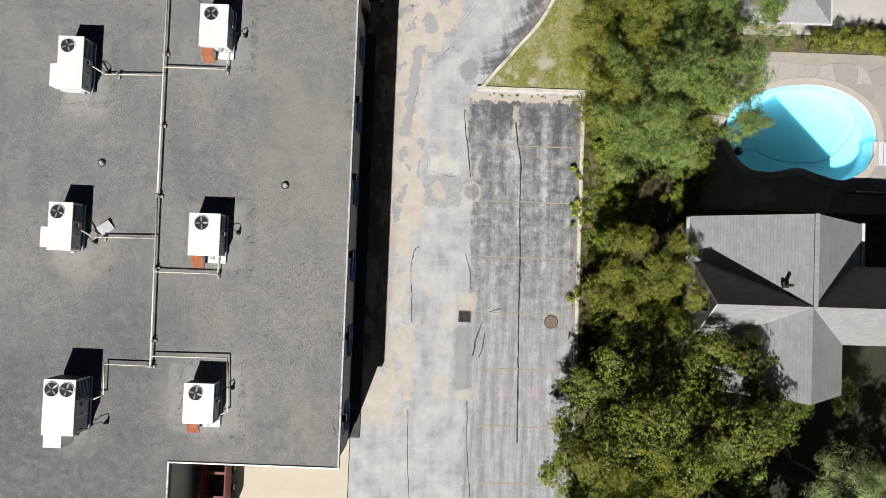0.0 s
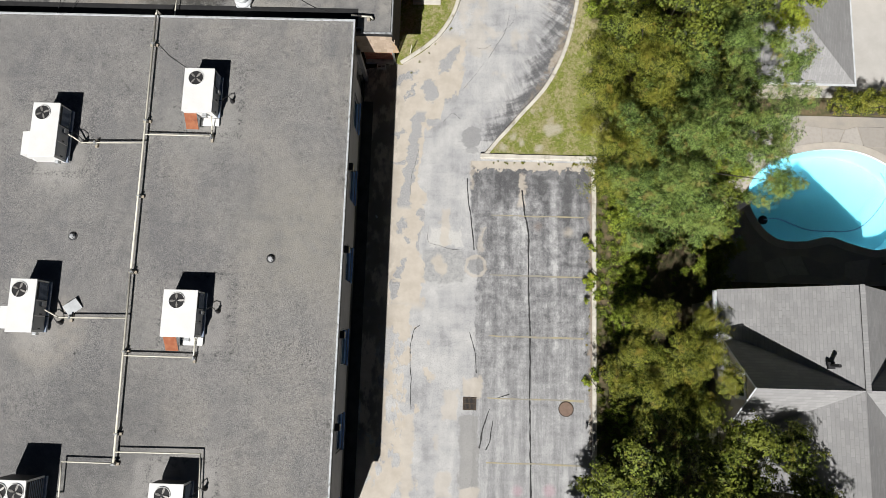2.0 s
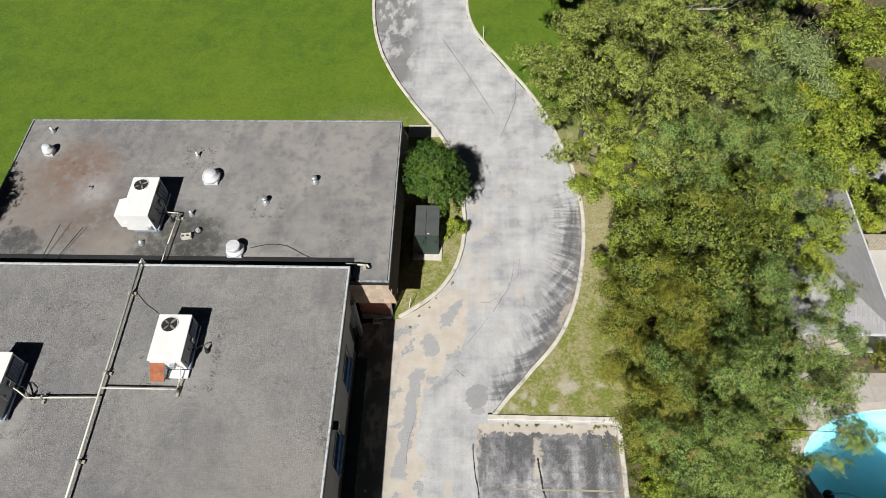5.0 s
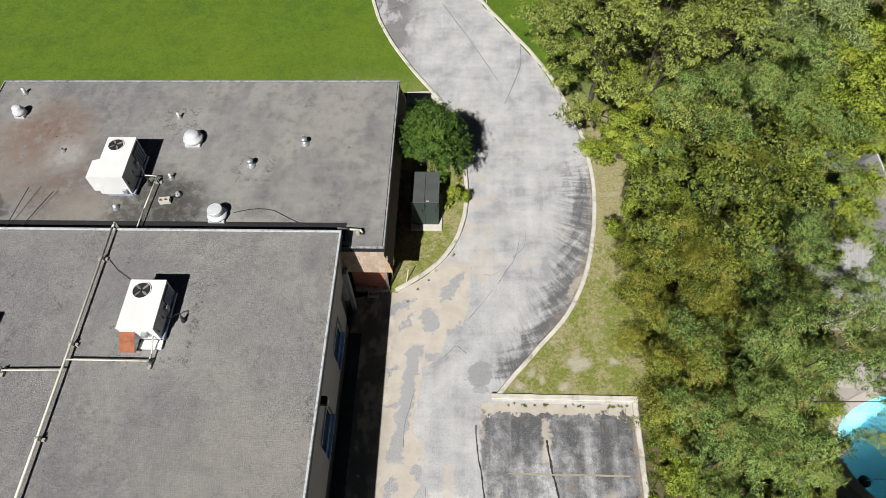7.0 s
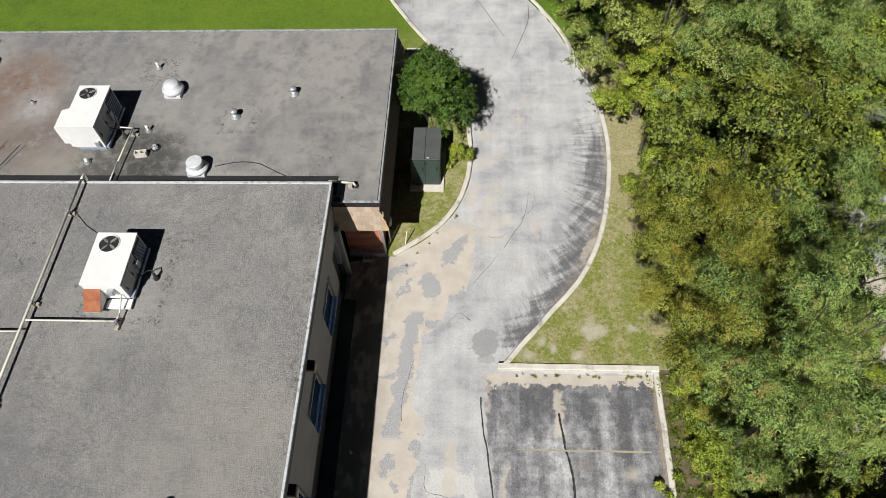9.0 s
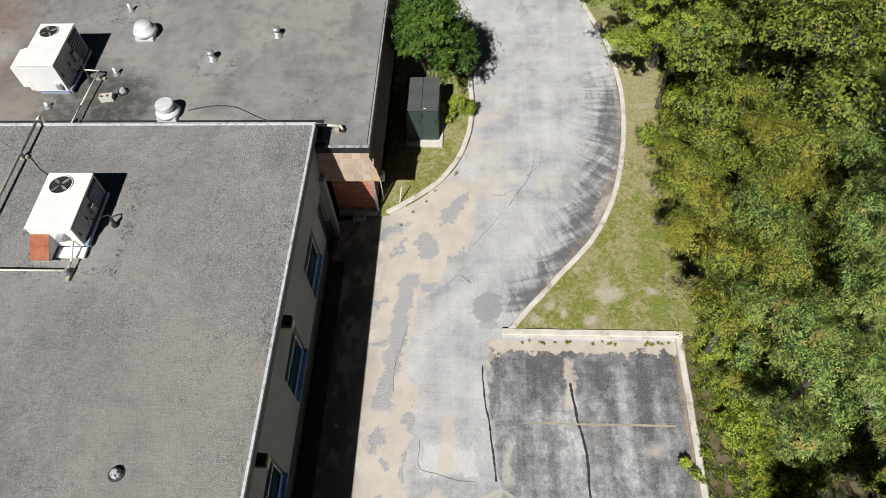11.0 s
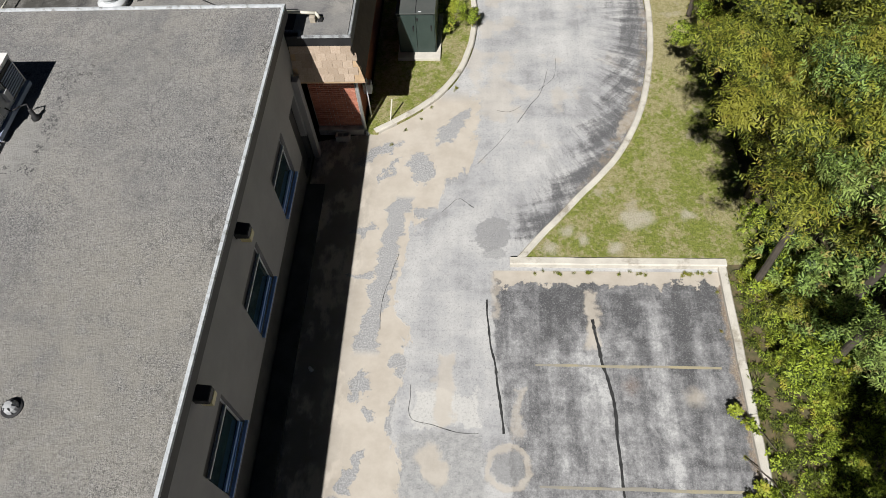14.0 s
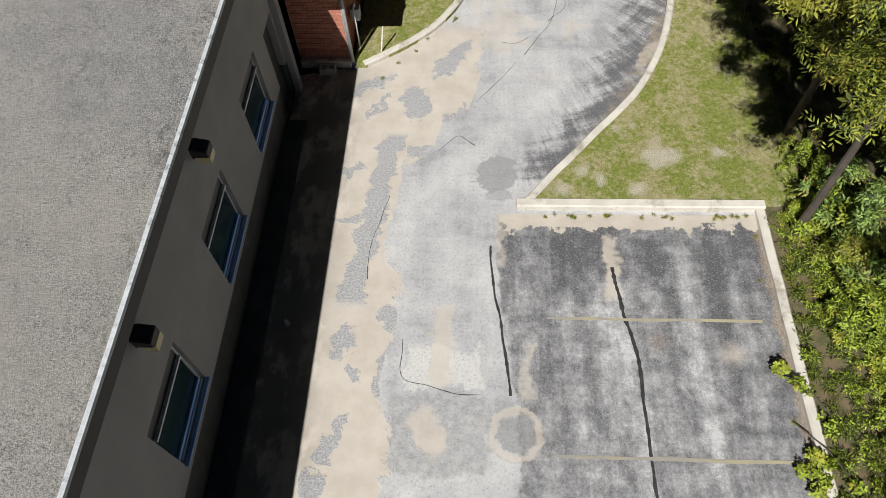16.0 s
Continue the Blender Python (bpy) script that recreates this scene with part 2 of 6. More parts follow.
    streak = n.noise(1.0, 6.0, 0.66, n.mapped((3.4, 0.22, 1)))
    lap = n.noise(1.0, 5.0, 0.62, n.mapped((0.55, 5.2, 1), loc=(1, 8, 0)))
    patch = n.noise(2.1, 11.0, 0.81, n.mapped((1.1, 0.8, 1), loc=(9, 2, 0)))
    powder = n.noise(15.0, 6.0, 0.82, n.mapped(loc=(2, 9, 0)))
    v = add(add(mul(patch, 0.6), mul(streak, 0.24)), add(mul(lap, 0.12), mul(powder, 0.2)))
    v = add(v, mul(south, 0.035))
    v = sub(v, mul(n.span(wander.outputs[1], 8.6, 10.2), 0.05))
    v = sub(v, mul(mul(n.span(x, 4.95, 5.5), n.span(y, 4.0, 7.0)), 0.03))
    for lx, w, y0, y1, f in ((4.78, 0.12, 5.5, 10.1, 0.075), (4.92, 0.07, 2.5, 6.5, 0.07), (3.3, 0.28, 7.4, 9.2, 0.06), (5.75, 0.07, 5.0, 9.6, 0.06), (2.6, 0.10, -3.0, 6.4, 0.05), (3.55, 0.12, 4.5, 8.0, 0.06)):
        v = add(v, mul(n.rect(lx - w, lx + w, y0, y1, 0.16, neat), f))
    for lx, w, y0, y1, f in ((4.32, 0.16, 7.4, 10.2, 0.06), (2.55, 0.45, 9.2, 10.4, 0.05), (5.35, 0.3, 7.9, 9.9, 0.05), (2.75, 0.12, 5.0, 9.0, 0.05)):
        v = sub(v, mul(n.rect(lx - w, lx + w, y0, y1, 0.2, neat), f))
    top = n.ramp(v, ((0.48, (0.06, 0.06, 0.064)), (0.54, (0.135, 0.135, 0.14)), (0.585, (0.215, 0.215, 0.22)), (0.64, (0.32, 0.32, 0.322)), (0.70, (0.50, 0.50, 0.495))))
    top = n.mix(mul(south, 0.55), top, n.mix(n.span(streak, 0.38, 0.62), (0.27, 0.27, 0.275), (0.43, 0.43, 0.43)))
    c = n.mix(mul(lot, 0.95), c, top)
    c = n.mix(mul(n.disc(4.11, 7.95, 0.14, 0.16, edgy), 0.6), c, (0.14, 0.08, 0.05))
    c = n.mix(mul(big(n.disc(3.35, -3.46, 0.2, 0.15), n.disc(4.7, -3.42, 0.25, 0.15)), 0.35), c, (0.55, 0.30, 0.36))
    # leaf litter blown against the lot's kerb
    litter = n.span(add(sub(x, 6.4), mul(sub(n.noise(2.6, 7.0, 0.74), 0.5), 0.7)), -0.06, 0.06)
    c = n.mix(mul(litter, mul(lot, 0.7)), c, n.mix(n.span(n.noise(30.0, 4.0), 0.35, 0.65), (0.17, 0.12, 0.075), (0.36, 0.28, 0.19)))
    # neat old repairs
    for px, py, w, l, t, f in ((1.03, 12.05, 0.47, 0.52, 0.0, 0.8), (1.1, 11.45, 0.32, 0.2, 0.0, 0.55), (1.6, 18.9, 0.8, 1.0, 0.3, 0.18), (0.15, 16.6, 0.6, 0.5, 0.0, 0.25), (1.2, 23.5, 0.9, 1.3, 0.2, 0.2)):
        c = n.mix(mul(oval(px, py, w, l, t, 0.06, neat), f), c, (0.255, 0.255, 0.258))
    c = n.mix(mul(n.rect(-1.0, 0.84, 5.3, 6.85, 0.05, neat), 0.8), c, n.mix(n.span(n.noise(5.0, 6.0, 0.75), 0.35, 0.65), (0.27, 0.272, 0.272), (0.40, 0.398, 0.39)))
    c = n.mix(mul(n.rect(-0.72, 0.7, 6.95, 7.75, 0.05, ragged), 0.75), c, (0.57, 0.56, 0.53))
    c = n.mix(mul(n.rect(0.85, 1.66, -3.4, -0.45, 0.04, neat), 0.75), c, (0.27, 0.265, 0.255))
    c = n.mix(mul(n.disc(1.36, 6.08, 0.34, 0.04, edgy), 0.7), c, (0.25, 0.25, 0.25))
    # sand washed over the drive beside the building
    drift = n.noise(0.8, 7.0, 0.62, n.mapped((1.2, 0.6, 1), loc=(2.2, 5.1, 0)), 0.5)
    edge = add(add(-1.15, mul(n.span(y, 11.6, 14.6), 1.55)), add(mul(n.span(y, 7.6, 6.4), 0.15), mul(sub(drift, 0.5), 3.0)))
    sand = mul(n.span(sub(wander.outputs[0], edge), 0.05, -0.05), mul(n.span(y, 3.9, 4.5), n.span(y, 17.4, 16.6)))
    thin = n.span(add(n.noise(0.9, 6.0, 0.62, n.mapped((1.3, 0.8, 1), loc=(6, 2, 0))), mul(n.span(x, -1.0, -2.7), 0.16)), 0.57, 0.61)
    sand = big(sand, mul(thin, mul(mul(n.span(x, 0.2, -0.6), n.span(y, -5.6, -4.6)), n.span(y, 4.6, 4.2))))
    plume = n.span(add(n.noise(0.7, 6.0, 0.62, n.mapped(loc=(8, 1, 0))), mul(oval(1.0, 18.5, 0.7, 3.6, -0.12, 0.5, neat), 0.1)), 0.56, 0.64)
    sand = big(sand, mul(mul(plume, 0.5), mul(mul(n.span(y, 12.5, 14.5), n.span(y, 29.0, 24.0)), inv(rim))))
    bar = n.span(add(sub(y, 10.56), mul(sub(n.noise(1.9, 6.0, 0.68), 0.5), 1.5)), -0.03, 0.04)
    sand = big(sand, mul(bar, mul(lot, n.span(y, 9.6, 9.9))))
    for x0, x1, y0, y1, f in ((-1.65, -1.15, -4.1, -0.4, 0.85), (0.9, 1.75, 0.4, 1.2, 0.8), (0.1, 0.75, -0.6, 0.6, 0.6), (0.8, 1.75, -3.85, -3.4, 0.75), (-0.1, 0.5, -3.9, -2.8, 0.6), (3.2, 3.5, 8.9, 10.4, 0.85), (-0.25, 0.15, 7.0, 8.6, 0.7), (1.48, 1.7, 6.6, 7.9, 0.55), (1.0, 1.18, 9.7, 10.9, 0.6)):
        sand = big(sand, mul(n.rect(x0, x1, y0, y1, 0.06, neat), f))
    sand = big(sand, mul(sub(n.disc(1.36, 6.08, 0.5, 0.04, edgy), n.disc(1.36, 6.08, 0.36, 0.04, edgy)), 0.7))
    sand = big(sand, mul(oval(-0.25, 6.1, 0.3, 0.5, 0.5, 0.2, neat), 0.8))
    sand = big(sand, mul(n.disc(5.45, 7.7, 0.2, 0.14, edgy), 0.65))
    sand = big(sand, mul(oval(4.85, 15.9, 0.16, 0.6, -0.5, 0.25, edgy), 0.75))
    centre = add(-1.42, mul(sub(y, 13.0), 0.13))
    bare = mul(n.span(n.math("ABSOLUTE", sub(sub(x, centre), mul(sub(n.noise(1.9, 6.0, 0.7, n.mapped((0.6, 1.3, 1))), 0.5), 0.95))), 0.29, 0.24), mul(n.span(y, 8.5, 8.8), n.span(y, 13.3, 13.1)))
    for px, py, w, l, t in ISLANDS:
        bare = big(bare, oval(px, py, w, l, t, 0.1, ragged))
    shows = n.mix(n.span(grit, 0.42, 0.6), (0.23, 0.233, 0.24), (0.44, 0.445, 0.45))
    c = n.mix(mul(mul(bare, sand), 0.9), c, shows)
    sand = mul(sand, inv(mul(bare, 0.92)))
    # aggregate shows as light and dark grains wherever sand has not filled it
    open_top = inv(mul(sand, 0.9))
    c = n.mix(mul(n.span(pepper, 0.49, 0.66, 0.0, 0.55), open_top), c, (0.10, 0.10, 0.105))
    c = n.mix(mul(n.span(grit, 0.5, 0.68, 0.0, 0.45), open_top), c, (0.60, 0.60, 0.59))
    tan = n.mix(n.span(n.noise(1.6, 7.0, 0.7), 0.3, 0.7), (0.445, 0.395, 0.33), (0.535, 0.485, 0.415))
    c = n.mix(mul(sand, 0.92), c, tan)
    # dark blotches beside the wall; part of its shade is put into the colour
    shade_blotch = mul(n.span(x, -1.9, -3.2), n.span(n.noise(0.9, 6.0, 0.68, n.mapped((1.3, 0.6, 1), loc=(7, 3, 0))), 0.42, 0.52))
    c = n.mix(mul(mul(shade_blotch, n.span(y, -3.0, -1.0)), 0.6), c, (0.06, 0.055, 0.05))
    c = n.mix(mul(n.span(n.noise(3.0, 6.0, 0.75), 0.4, 0.7), mul(n.span(reach, 0.3, 0.02), arc)), c, (0.27, 0.22, 0.16))
    return n.finish(c, mul(add(grit, pepper), open_top), 0.5, 0.012)


def make_lawn():
    n = Nodes("mown_lawn", 0.9)
    x, y, _ = n.axes()
    blade = n.noise(30.0, 4.0, 0.8)
    mid = n.noise(1.1, 7.0, 0.72)
    c = n.mix(n.span(mid, 0.34, 0.66), (0.060, 0.125, 0.002), (0.098, 0.176, 0.004))
    c = n.mix(n.span(n.noise(0.13, 4.0, 0.6), 0.4, 0.66, 0.0, 0.7), c, (0.125, 0.190, 0.006))
    c = n.mix(n.span(n.noise(0.3, 5.0, 0.65, n.mapped((0.6, 1.2, 1), loc=(5, 1, 0))), 0.5, 0.68, 0.0, 0.6), c, (0.050, 0.112, 0.002))
    c = n.mix(n.span(n.noise(6.0, 7.0, 0.8), 0.45, 0.62, 0.0, 0.5), c, (0.140, 0.215, 0.010))
    c = n.mix(n.span(n.noise(7.5, 7.0, 0.8, n.mapped(loc=(4, 4, 4))), 0.5, 0.64, 0.0, 0.6), c, (0.036, 0.080, 0.002))
    # thin dry turf on the verges: green tussocks, straw, bare earth
    dry = n.math("MULTIPLY", n.span(y, 29.0, 24.0), n.span(x, -9.0, -5.0))
    straw = n.mix(n.span(n.noise(9.0, 6.0, 0.78), 0.35, 0.65), (0.26, 0.225, 0.095), (0.40, 0.36, 0.20))
    green = n.mix(n.span(n.noise(11.0, 6.0, 0.78, n.mapped(loc=(2, 6, 0))), 0.35, 0.65), (0.120, 0.145, 0.018), (0.245, 0.270, 0.055))
    share = n.math("ADD", n.math("MULTIPLY", n.noise(1.1, 7.0, 0.72, n.mapped(loc=(7, 3, 0))), 0.45), n.math("MULTIPLY", n.noise(7.0, 8.0, 0.82, n.mapped(loc=(1, 4, 0))), 0.55))
    share = n.math("SUBTRACT", share, n.math("MULTIPLY", n.span(y, 16.0, 19.0), n.math("MULTIPLY", n.span(x, 3.0, 5.0), 0.09)))
    turf = n.mix(n.span(share, 0.46, 0.535), straw, green)
    c = n.mix(dry, c, turf)
    torn = n.warped(3.2, 0.5, 6.0)
    for px, py, r in ((4.6, 12.45, 0.3), (4.95, 12.5, 0.2), (2.95, 12.1, 0.16), (3.3, 11.8, 0.14), (4.1, 11.55, 0.17), (2.5, 11.55, 0.14), (6.0, 12.6, 0.16)):
        c = n.mix(n.math("MULTIPLY", n.disc(px, py, r, 0.12, torn), 0.85), c, (0.47, 0.425, 0.335))
    worn = n.math("MULTIPLY", dry, n.span(n.noise(0.9, 6.0, 0.68, n.mapped(loc=(1.5, 3, 0))), 0.6, 0.66))
    c = n.mix(n.math("MULTIPLY", worn, 0.7), c, (0.42, 0.37, 0.27))
    c = n.mix(n.span(blade, 0.52, 0.68, 0.0, 0.4), c, (0.150, 0.200, 0.020))
    c = n.mix(n.span(n.noise(26.0, 4.0, 0.8, n.mapped(loc=(6, 2, 2))), 0.52, 0.68, 0.0, 0.5), c, (0.035, 0.060, 0.005))
    return n.finish(c, blade, 0.9, 0.03)


def make_leaf(name, tones):
    n = Nodes(name, 0.6)
    n.b.inputs["Specular IOR Level"].default_value = 0.25
    rnd = n.t.nodes.new("ShaderNodeNewGeometry").outputs["Random Per Island"]
    patch = n.noise(0.9, 4.0, 0.6)
    c = n.mix(n.span(rnd, 0.1, 0.9), tuple(v * 0.4 for v in tones[0]), tuple(v * 1.2 for v in tones[1]))
    c = n.mix(n.span(patch, 0.48, 0.68, 0.0, 0.65), c, tones[2])
    c = n.mix(n.math("MULTIPLY", n.span(n.noise(2.2, 3.0, 0.6, n.mapped(loc=(6, 1, 2))), 0.585, 0.66), 0.75), c, tones[3])
    n.finish(c)
    soft = n.node("ShaderNodeBsdfTranslucent")
    n.link(c, soft.inputs["Color"])
    m = n.node("ShaderNodeMixShader", Fac=0.05)
    n.link(n.b.outputs[0], m.inputs[1])
    n.link(soft.outputs[0], m.inputs[2])
    n.link(m.outputs[0], n.t.nodes["Material Output"].inputs["Surface"])
    return n.m


M_ASPHALT = make_asphalt()
M_LAWN = make_lawn()
M_ROOF_A = make_roof("gravel_roof", [(-9.4, -3.2, 1.9, 0.3, (0.30, 0.29, 0.275), 0.9), (-9.5, 11.0, 1.6, 0.5, (0.27, 0.265, 0.25), 0.7), (-14.8, 2.6, 1.4, 0.4, (0.30, 0.28, 0.25), 0.8), (-14.8, -4.6, 1.4, 0.4, (0.30, 0.29, 0.27), 0.8), (-15.0, 9.0, 1.2, 0.4, (0.30, 0.29, 0.27), 0.8), (-9.3, 3.0, 1.5, 0.5, (0.26, 0.25, 0.24), 0.6),
    (-16.5, -7.5, 6.0, 3.0, (0.075, 0.075, 0.078), 0.6), (-12.0, -1.0, 2.2, 1.2, (0.10, 0.10, 0.102), 0.5), (-5.3, 6.5, 2.4, 1.4, (0.27, 0.255, 0.22), 0.6), (-17.3, 7.66, 0.22, 0.2, (0.04, 0.04, 0.04), 0.8), (-16.25, 12.83, 0.3, 0.25, (0.05, 0.05, 0.05), 0.8), (-6.86, -3.08, 0.18, 0.15, (0.04, 0.04, 0.04), 0.8), (-4.91, 2.32, 0.22, 0.2, (0.06, 0.06, 0.055), 0.8), (-13.55, 0.78, 0.18, 0.2, (0.06, 0.06, 0.055), 0.8), (-8.1, 11.6, 0.7, 0.3, (0.05, 0.05, 0.05), 0.7), (-8.0, 3.4, 0.9, 0.4, (0.05, 0.05, 0.05), 0.75), (-10.5, 4.4, 0.5, 0.3, (0.05, 0.05, 0.05), 0.7), (-8.3, -4.4, 0.6, 0.3, (0.045, 0.045, 0.045), 0.8), (-13.6, -4.8, 0.7, 0.3, (0.05, 0.05, 0.05), 0.7), (-14.3, 9.0, 0.5, 0.3, (0.06, 0.06, 0.06), 0.6)],
    [(-11.0, -7.95, -4.8, -1.9, 0.85), (-16.0, -14.3, -5.4, -4.4, 0.7), (-10.3, -8.4, 10.2, 11.2, 0.6), (-16.0, -14.4, 8.3, 9.3, 0.7), (-16.0, -14.4, 1.8, 2.8, 0.6), (-10.4, -8.2, 1.9, 4.6, 0.5)],
    [(-10.75, -7.7, 1.7, 5.0), (-10.6, -7.8, -5.1, -1.8), (-10.6, -8.0, 10.2, 13.2), (-16.3, -13.8, 8.5, 11.8)], 1.3)
M_ROOF_B = make_roof("stained_roof", [(-16.9, 19.4, 2.6, 1.2, (0.215, 0.165, 0.13), 0.75), (-16.4, 20.6, 1.5, 0.8, (0.17, 0.105, 0.075), 0.8), (-14.4, 17.6, 1.6, 0.8, (0.14, 0.105, 0.085), 0.8), (-13.6, 16.3, 1.2, 0.6, (0.27, 0.25, 0.21), 0.7), (-15.4, 19.4, 0.9, 0.3, (0.28, 0.26, 0.25), 0.9), (-17.8, 16.5, 1.0, 0.12, (0.045, 0.046, 0.048), 0.95), (-11.3, 16.7, 1.7, 0.6, (0.055, 0.052, 0.042), 0.95), (-18.3, 21.8, 0.8, 0.2, (0.26, 0.25, 0.24), 0.8), (-15.3, 19.4, 0.55, 0.1, (0.33, 0.32, 0.30), 0.7), (-10.2, 17.0, 1.2, 0.6, (0.05, 0.05, 0.045), 0.75), (-17.8, 21.4, 0.75, 0.1, (0.07, 0.07, 0.07), 0.7)],
    [(-8.4, -7.0, 18.3, 19.3, 0.6), (-11.6, -9.2, 19.0, 21.6, 0.4)],
    [(-8.45, -7.0, 18.1, 19.4), (-12.0, -9.4, 16.1, 18.0), (-11.9, -10.5, 20.8, 21.9)], 0.5)
M_SOIL = plain("leaf_litter", (0.16, 0.118, 0.066), (0.06, 0.07, 0.025), 3.5, 14.0, 0.95, bump=0.8, grime=(0.17, 0.13, 0.075))
M_KERB = plain("kerb_concrete", (0.64, 0.605, 0.53), (0.52, 0.49, 0.43), 2.5, 50.0, 0.9, bump=0.4, grime=(0.27, 0.235, 0.18), grime_at=(0.52, 0.68))
M_SLAB = plain("pale_concrete", (0.60, 0.53, 0.41), (0.55, 0.49, 0.38), 0.8, 50.0, 0.9, bump=0.3, grime=(0.45, 0.38, 0.28))
M_STUCCO = plain("grey_stucco", (0.315, 0.31, 0.31), (0.27, 0.267, 0.268), 1.2, 70.0, 0.9, bump=0.4)
M_BASEWALL = plain("dark_base", (0.085, 0.083, 0.082), (0.055, 0.054, 0.053), 2.0, 60.0, 0.9)
M_FASCIA = plain("dark_fascia", (0.016, 0.016, 0.017), (0.026, 0.026, 0.028), 3.0, 40.0, 0.6)
M_FLASH = plain("metal_flashing", (0.70, 0.72, 0.73), (0.56, 0.58, 0.60), 4.0, 60.0, 0.5, 0.1, grime=(0.3, 0.3, 0.3), grime_at=(0.6, 0.7))
M_EDGE = plain("crimped_gravel_stop", (0.66, 0.69, 0.71), (0.50, 0.53, 0.55), 9.0, 40.0, 0.5, 0.1, grime=(0.22, 0.22, 0.21), grime_at=(0.54, 0.66))
M_EDGE_DULL = plain("dull_gravel_stop", (0.40, 0.42, 0.43), (0.27, 0.28, 0.29), 7.0, 40.0, 0.6, 0.1, grime=(0.12, 0.12, 0.12), grime_at=(0.5, 0.62))
M_UNIT = plain("white_enamel", (0.80, 0.80, 0.78), (0.74, 0.74, 0.72), 2.0, 60.0, 0.45, bump=0.05)
M_UNITSIDE = plain("grey_panel", (0.42, 0.43, 0.44), (0.36, 0.37, 0.38), 2.0, 60.0, 0.5, bump=0.05)
M_DARK = plain("dark_cavity", (0.012, 0.012, 0.013), (0.02, 0.02, 0.021), 4.0, 40.0, 0.8)
M_BLADE = plain("grey_fan_blade", (0.30, 0.29, 0.27), (0.22, 0.21, 0.2), 6.0, 60.0, 0.5, 0.3)
M_RUST = plain("rusted_steel", (0.26, 0.075, 0.03), (0.34, 0.13, 0.06), 4.0, 40.0, 0.8, 0.1, bump=0.5, grime=(0.12, 0.05, 0.03))
M_GALV = plain("galvanised_steel", (0.55, 0.57, 0.58), (0.44, 0.46, 0.47), 5.0, 50.0, 0.45, 0.6)
M_PIPE = plain("cream_gas_pipe", (0.72, 0.70, 0.60), (0.62, 0.60, 0.50), 5.0, 50.0, 0.5, grime=(0.25, 0.22, 0.17))
M_BLACK = plain("black_rubber", (0.015, 0.015, 0.016), (0.03, 0.03, 0.03), 8.0, 60.0, 0.7)
M_BLOCK = plain("wood_block", (0.45, 0.40, 0.32), (0.30, 0.26, 0.2), 6.0, 60.0, 0.9)
M_GREENBOX = plain("dark_green_steel", (0.032, 0.050, 0.044), (0.042, 0.062, 0.055), 3.0, 60.0, 0.45, grime=(0.06, 0.07, 0.06))
M_BRICK = plain("red_brick", (0.36, 0.12, 0.06), (0.28, 0.09, 0.05), 7.0, 60.0, 0.9, bump=0.5)
M_MORTAR = plain("mortar", (0.56, 0.50, 0.43), (0.48, 0.43, 0.37), 6.0, 70.0, 0.95)
M_TANSHINGLE = plain("tan_shingle", (0.50, 0.36, 0.22), (0.40, 0.28, 0.17), 5.0, 60.0, 0.9, bump=0.5)
M_FRAME = plain("white_window_frame", (0.66, 0.68, 0.70), (0.58, 0.60, 0.62), 4.0, 60.0, 0.5)
# white window trim made blue: the sky's light is put into the colour
M_SILL = plain("sky_tinted_blue", (0.30, 0.47, 0.82), (0.24, 0.41, 0.76), 4.0, 60.0, 0.4)
M_BARK = plain("grey_bark", (0.095, 0.078, 0.06), (0.06, 0.05, 0.04), 6.0, 30.0, 0.95, bump=0.9)
M_CRACK = plain("tar_crack", (0.018, 0.018, 0.019), (0.04, 0.04, 0.04), 5.0, 60.0, 0.7)
M_LINE = plain("worn_yellow_paint", (0.35, 0.315, 0.215), (0.40, 0.35, 0.22), 1.5, 40.0, 0.9, grime=(0.26, 0.25, 0.23), grime_at=(0.4, 0.6))
M_WATERFLOOR = plain("pool_plaster", (0.72, 0.90, 0.97), (0.78, 0.93, 1.0), 1.0, 9.0, 0.7)
M_SHADE_SOIL = plain("shade_dark_soil", (0.035, 0.032, 0.018), (0.022, 0.028, 0.012), 3.0, 16.0, 0.95, bump=0.8)
M_PATIO = plain("flagstone", (0.40, 0.36, 0.31), (0.32, 0.30, 0.27), 1.2, 40.0, 0.9, bump=0.4)
M_SIDING = plain("cream_siding", (0.5, 0.46, 0.38), (0.45, 0.41, 0.34), 2.0, 50.0, 0.8)
M_LEAF = make_leaf("pinnate_leaf", ((0.052, 0.100, 0.023), (0.205, 0.298, 0.070), (0.265, 0.315, 0.072), (0.370, 0.285, 0.095)))
M_LEAF_G = make_leaf("fine_grey_green_leaf", ((0.068, 0.094, 0.020), (0.255, 0.296, 0.066), (0.292, 0.345, 0.060), (0.335, 0.430, 0.042)))
M_LEAF_O = make_leaf("dull_leaf", ((0.036, 0.060, 0.009), (0.148, 0.184, 0.026), (0.180, 0.200, 0.027), (0.205, 0.188, 0.032)))
M_LEAF_B = make_leaf("bright_leaf", ((0.068, 0.112, 0.012), (0.255, 0.324, 0.034), (0.336, 0.367, 0.039), (0.376, 0.338, 0.047)))
M_LEAF_Y = make_leaf("yellowing_leaf", ((0.068, 0.106, 0.014), (0.222, 0.240, 0.032), (0.262, 0.250, 0.035), (0.32, 0.252, 0.045)))
M_LEAF_D = make_leaf("deep_green_leaf", ((0.023, 0.062, 0.008), (0.066, 0.129, 0.016), (0.086, 0.148, 0.016), (0.117, 0.172, 0.023)))
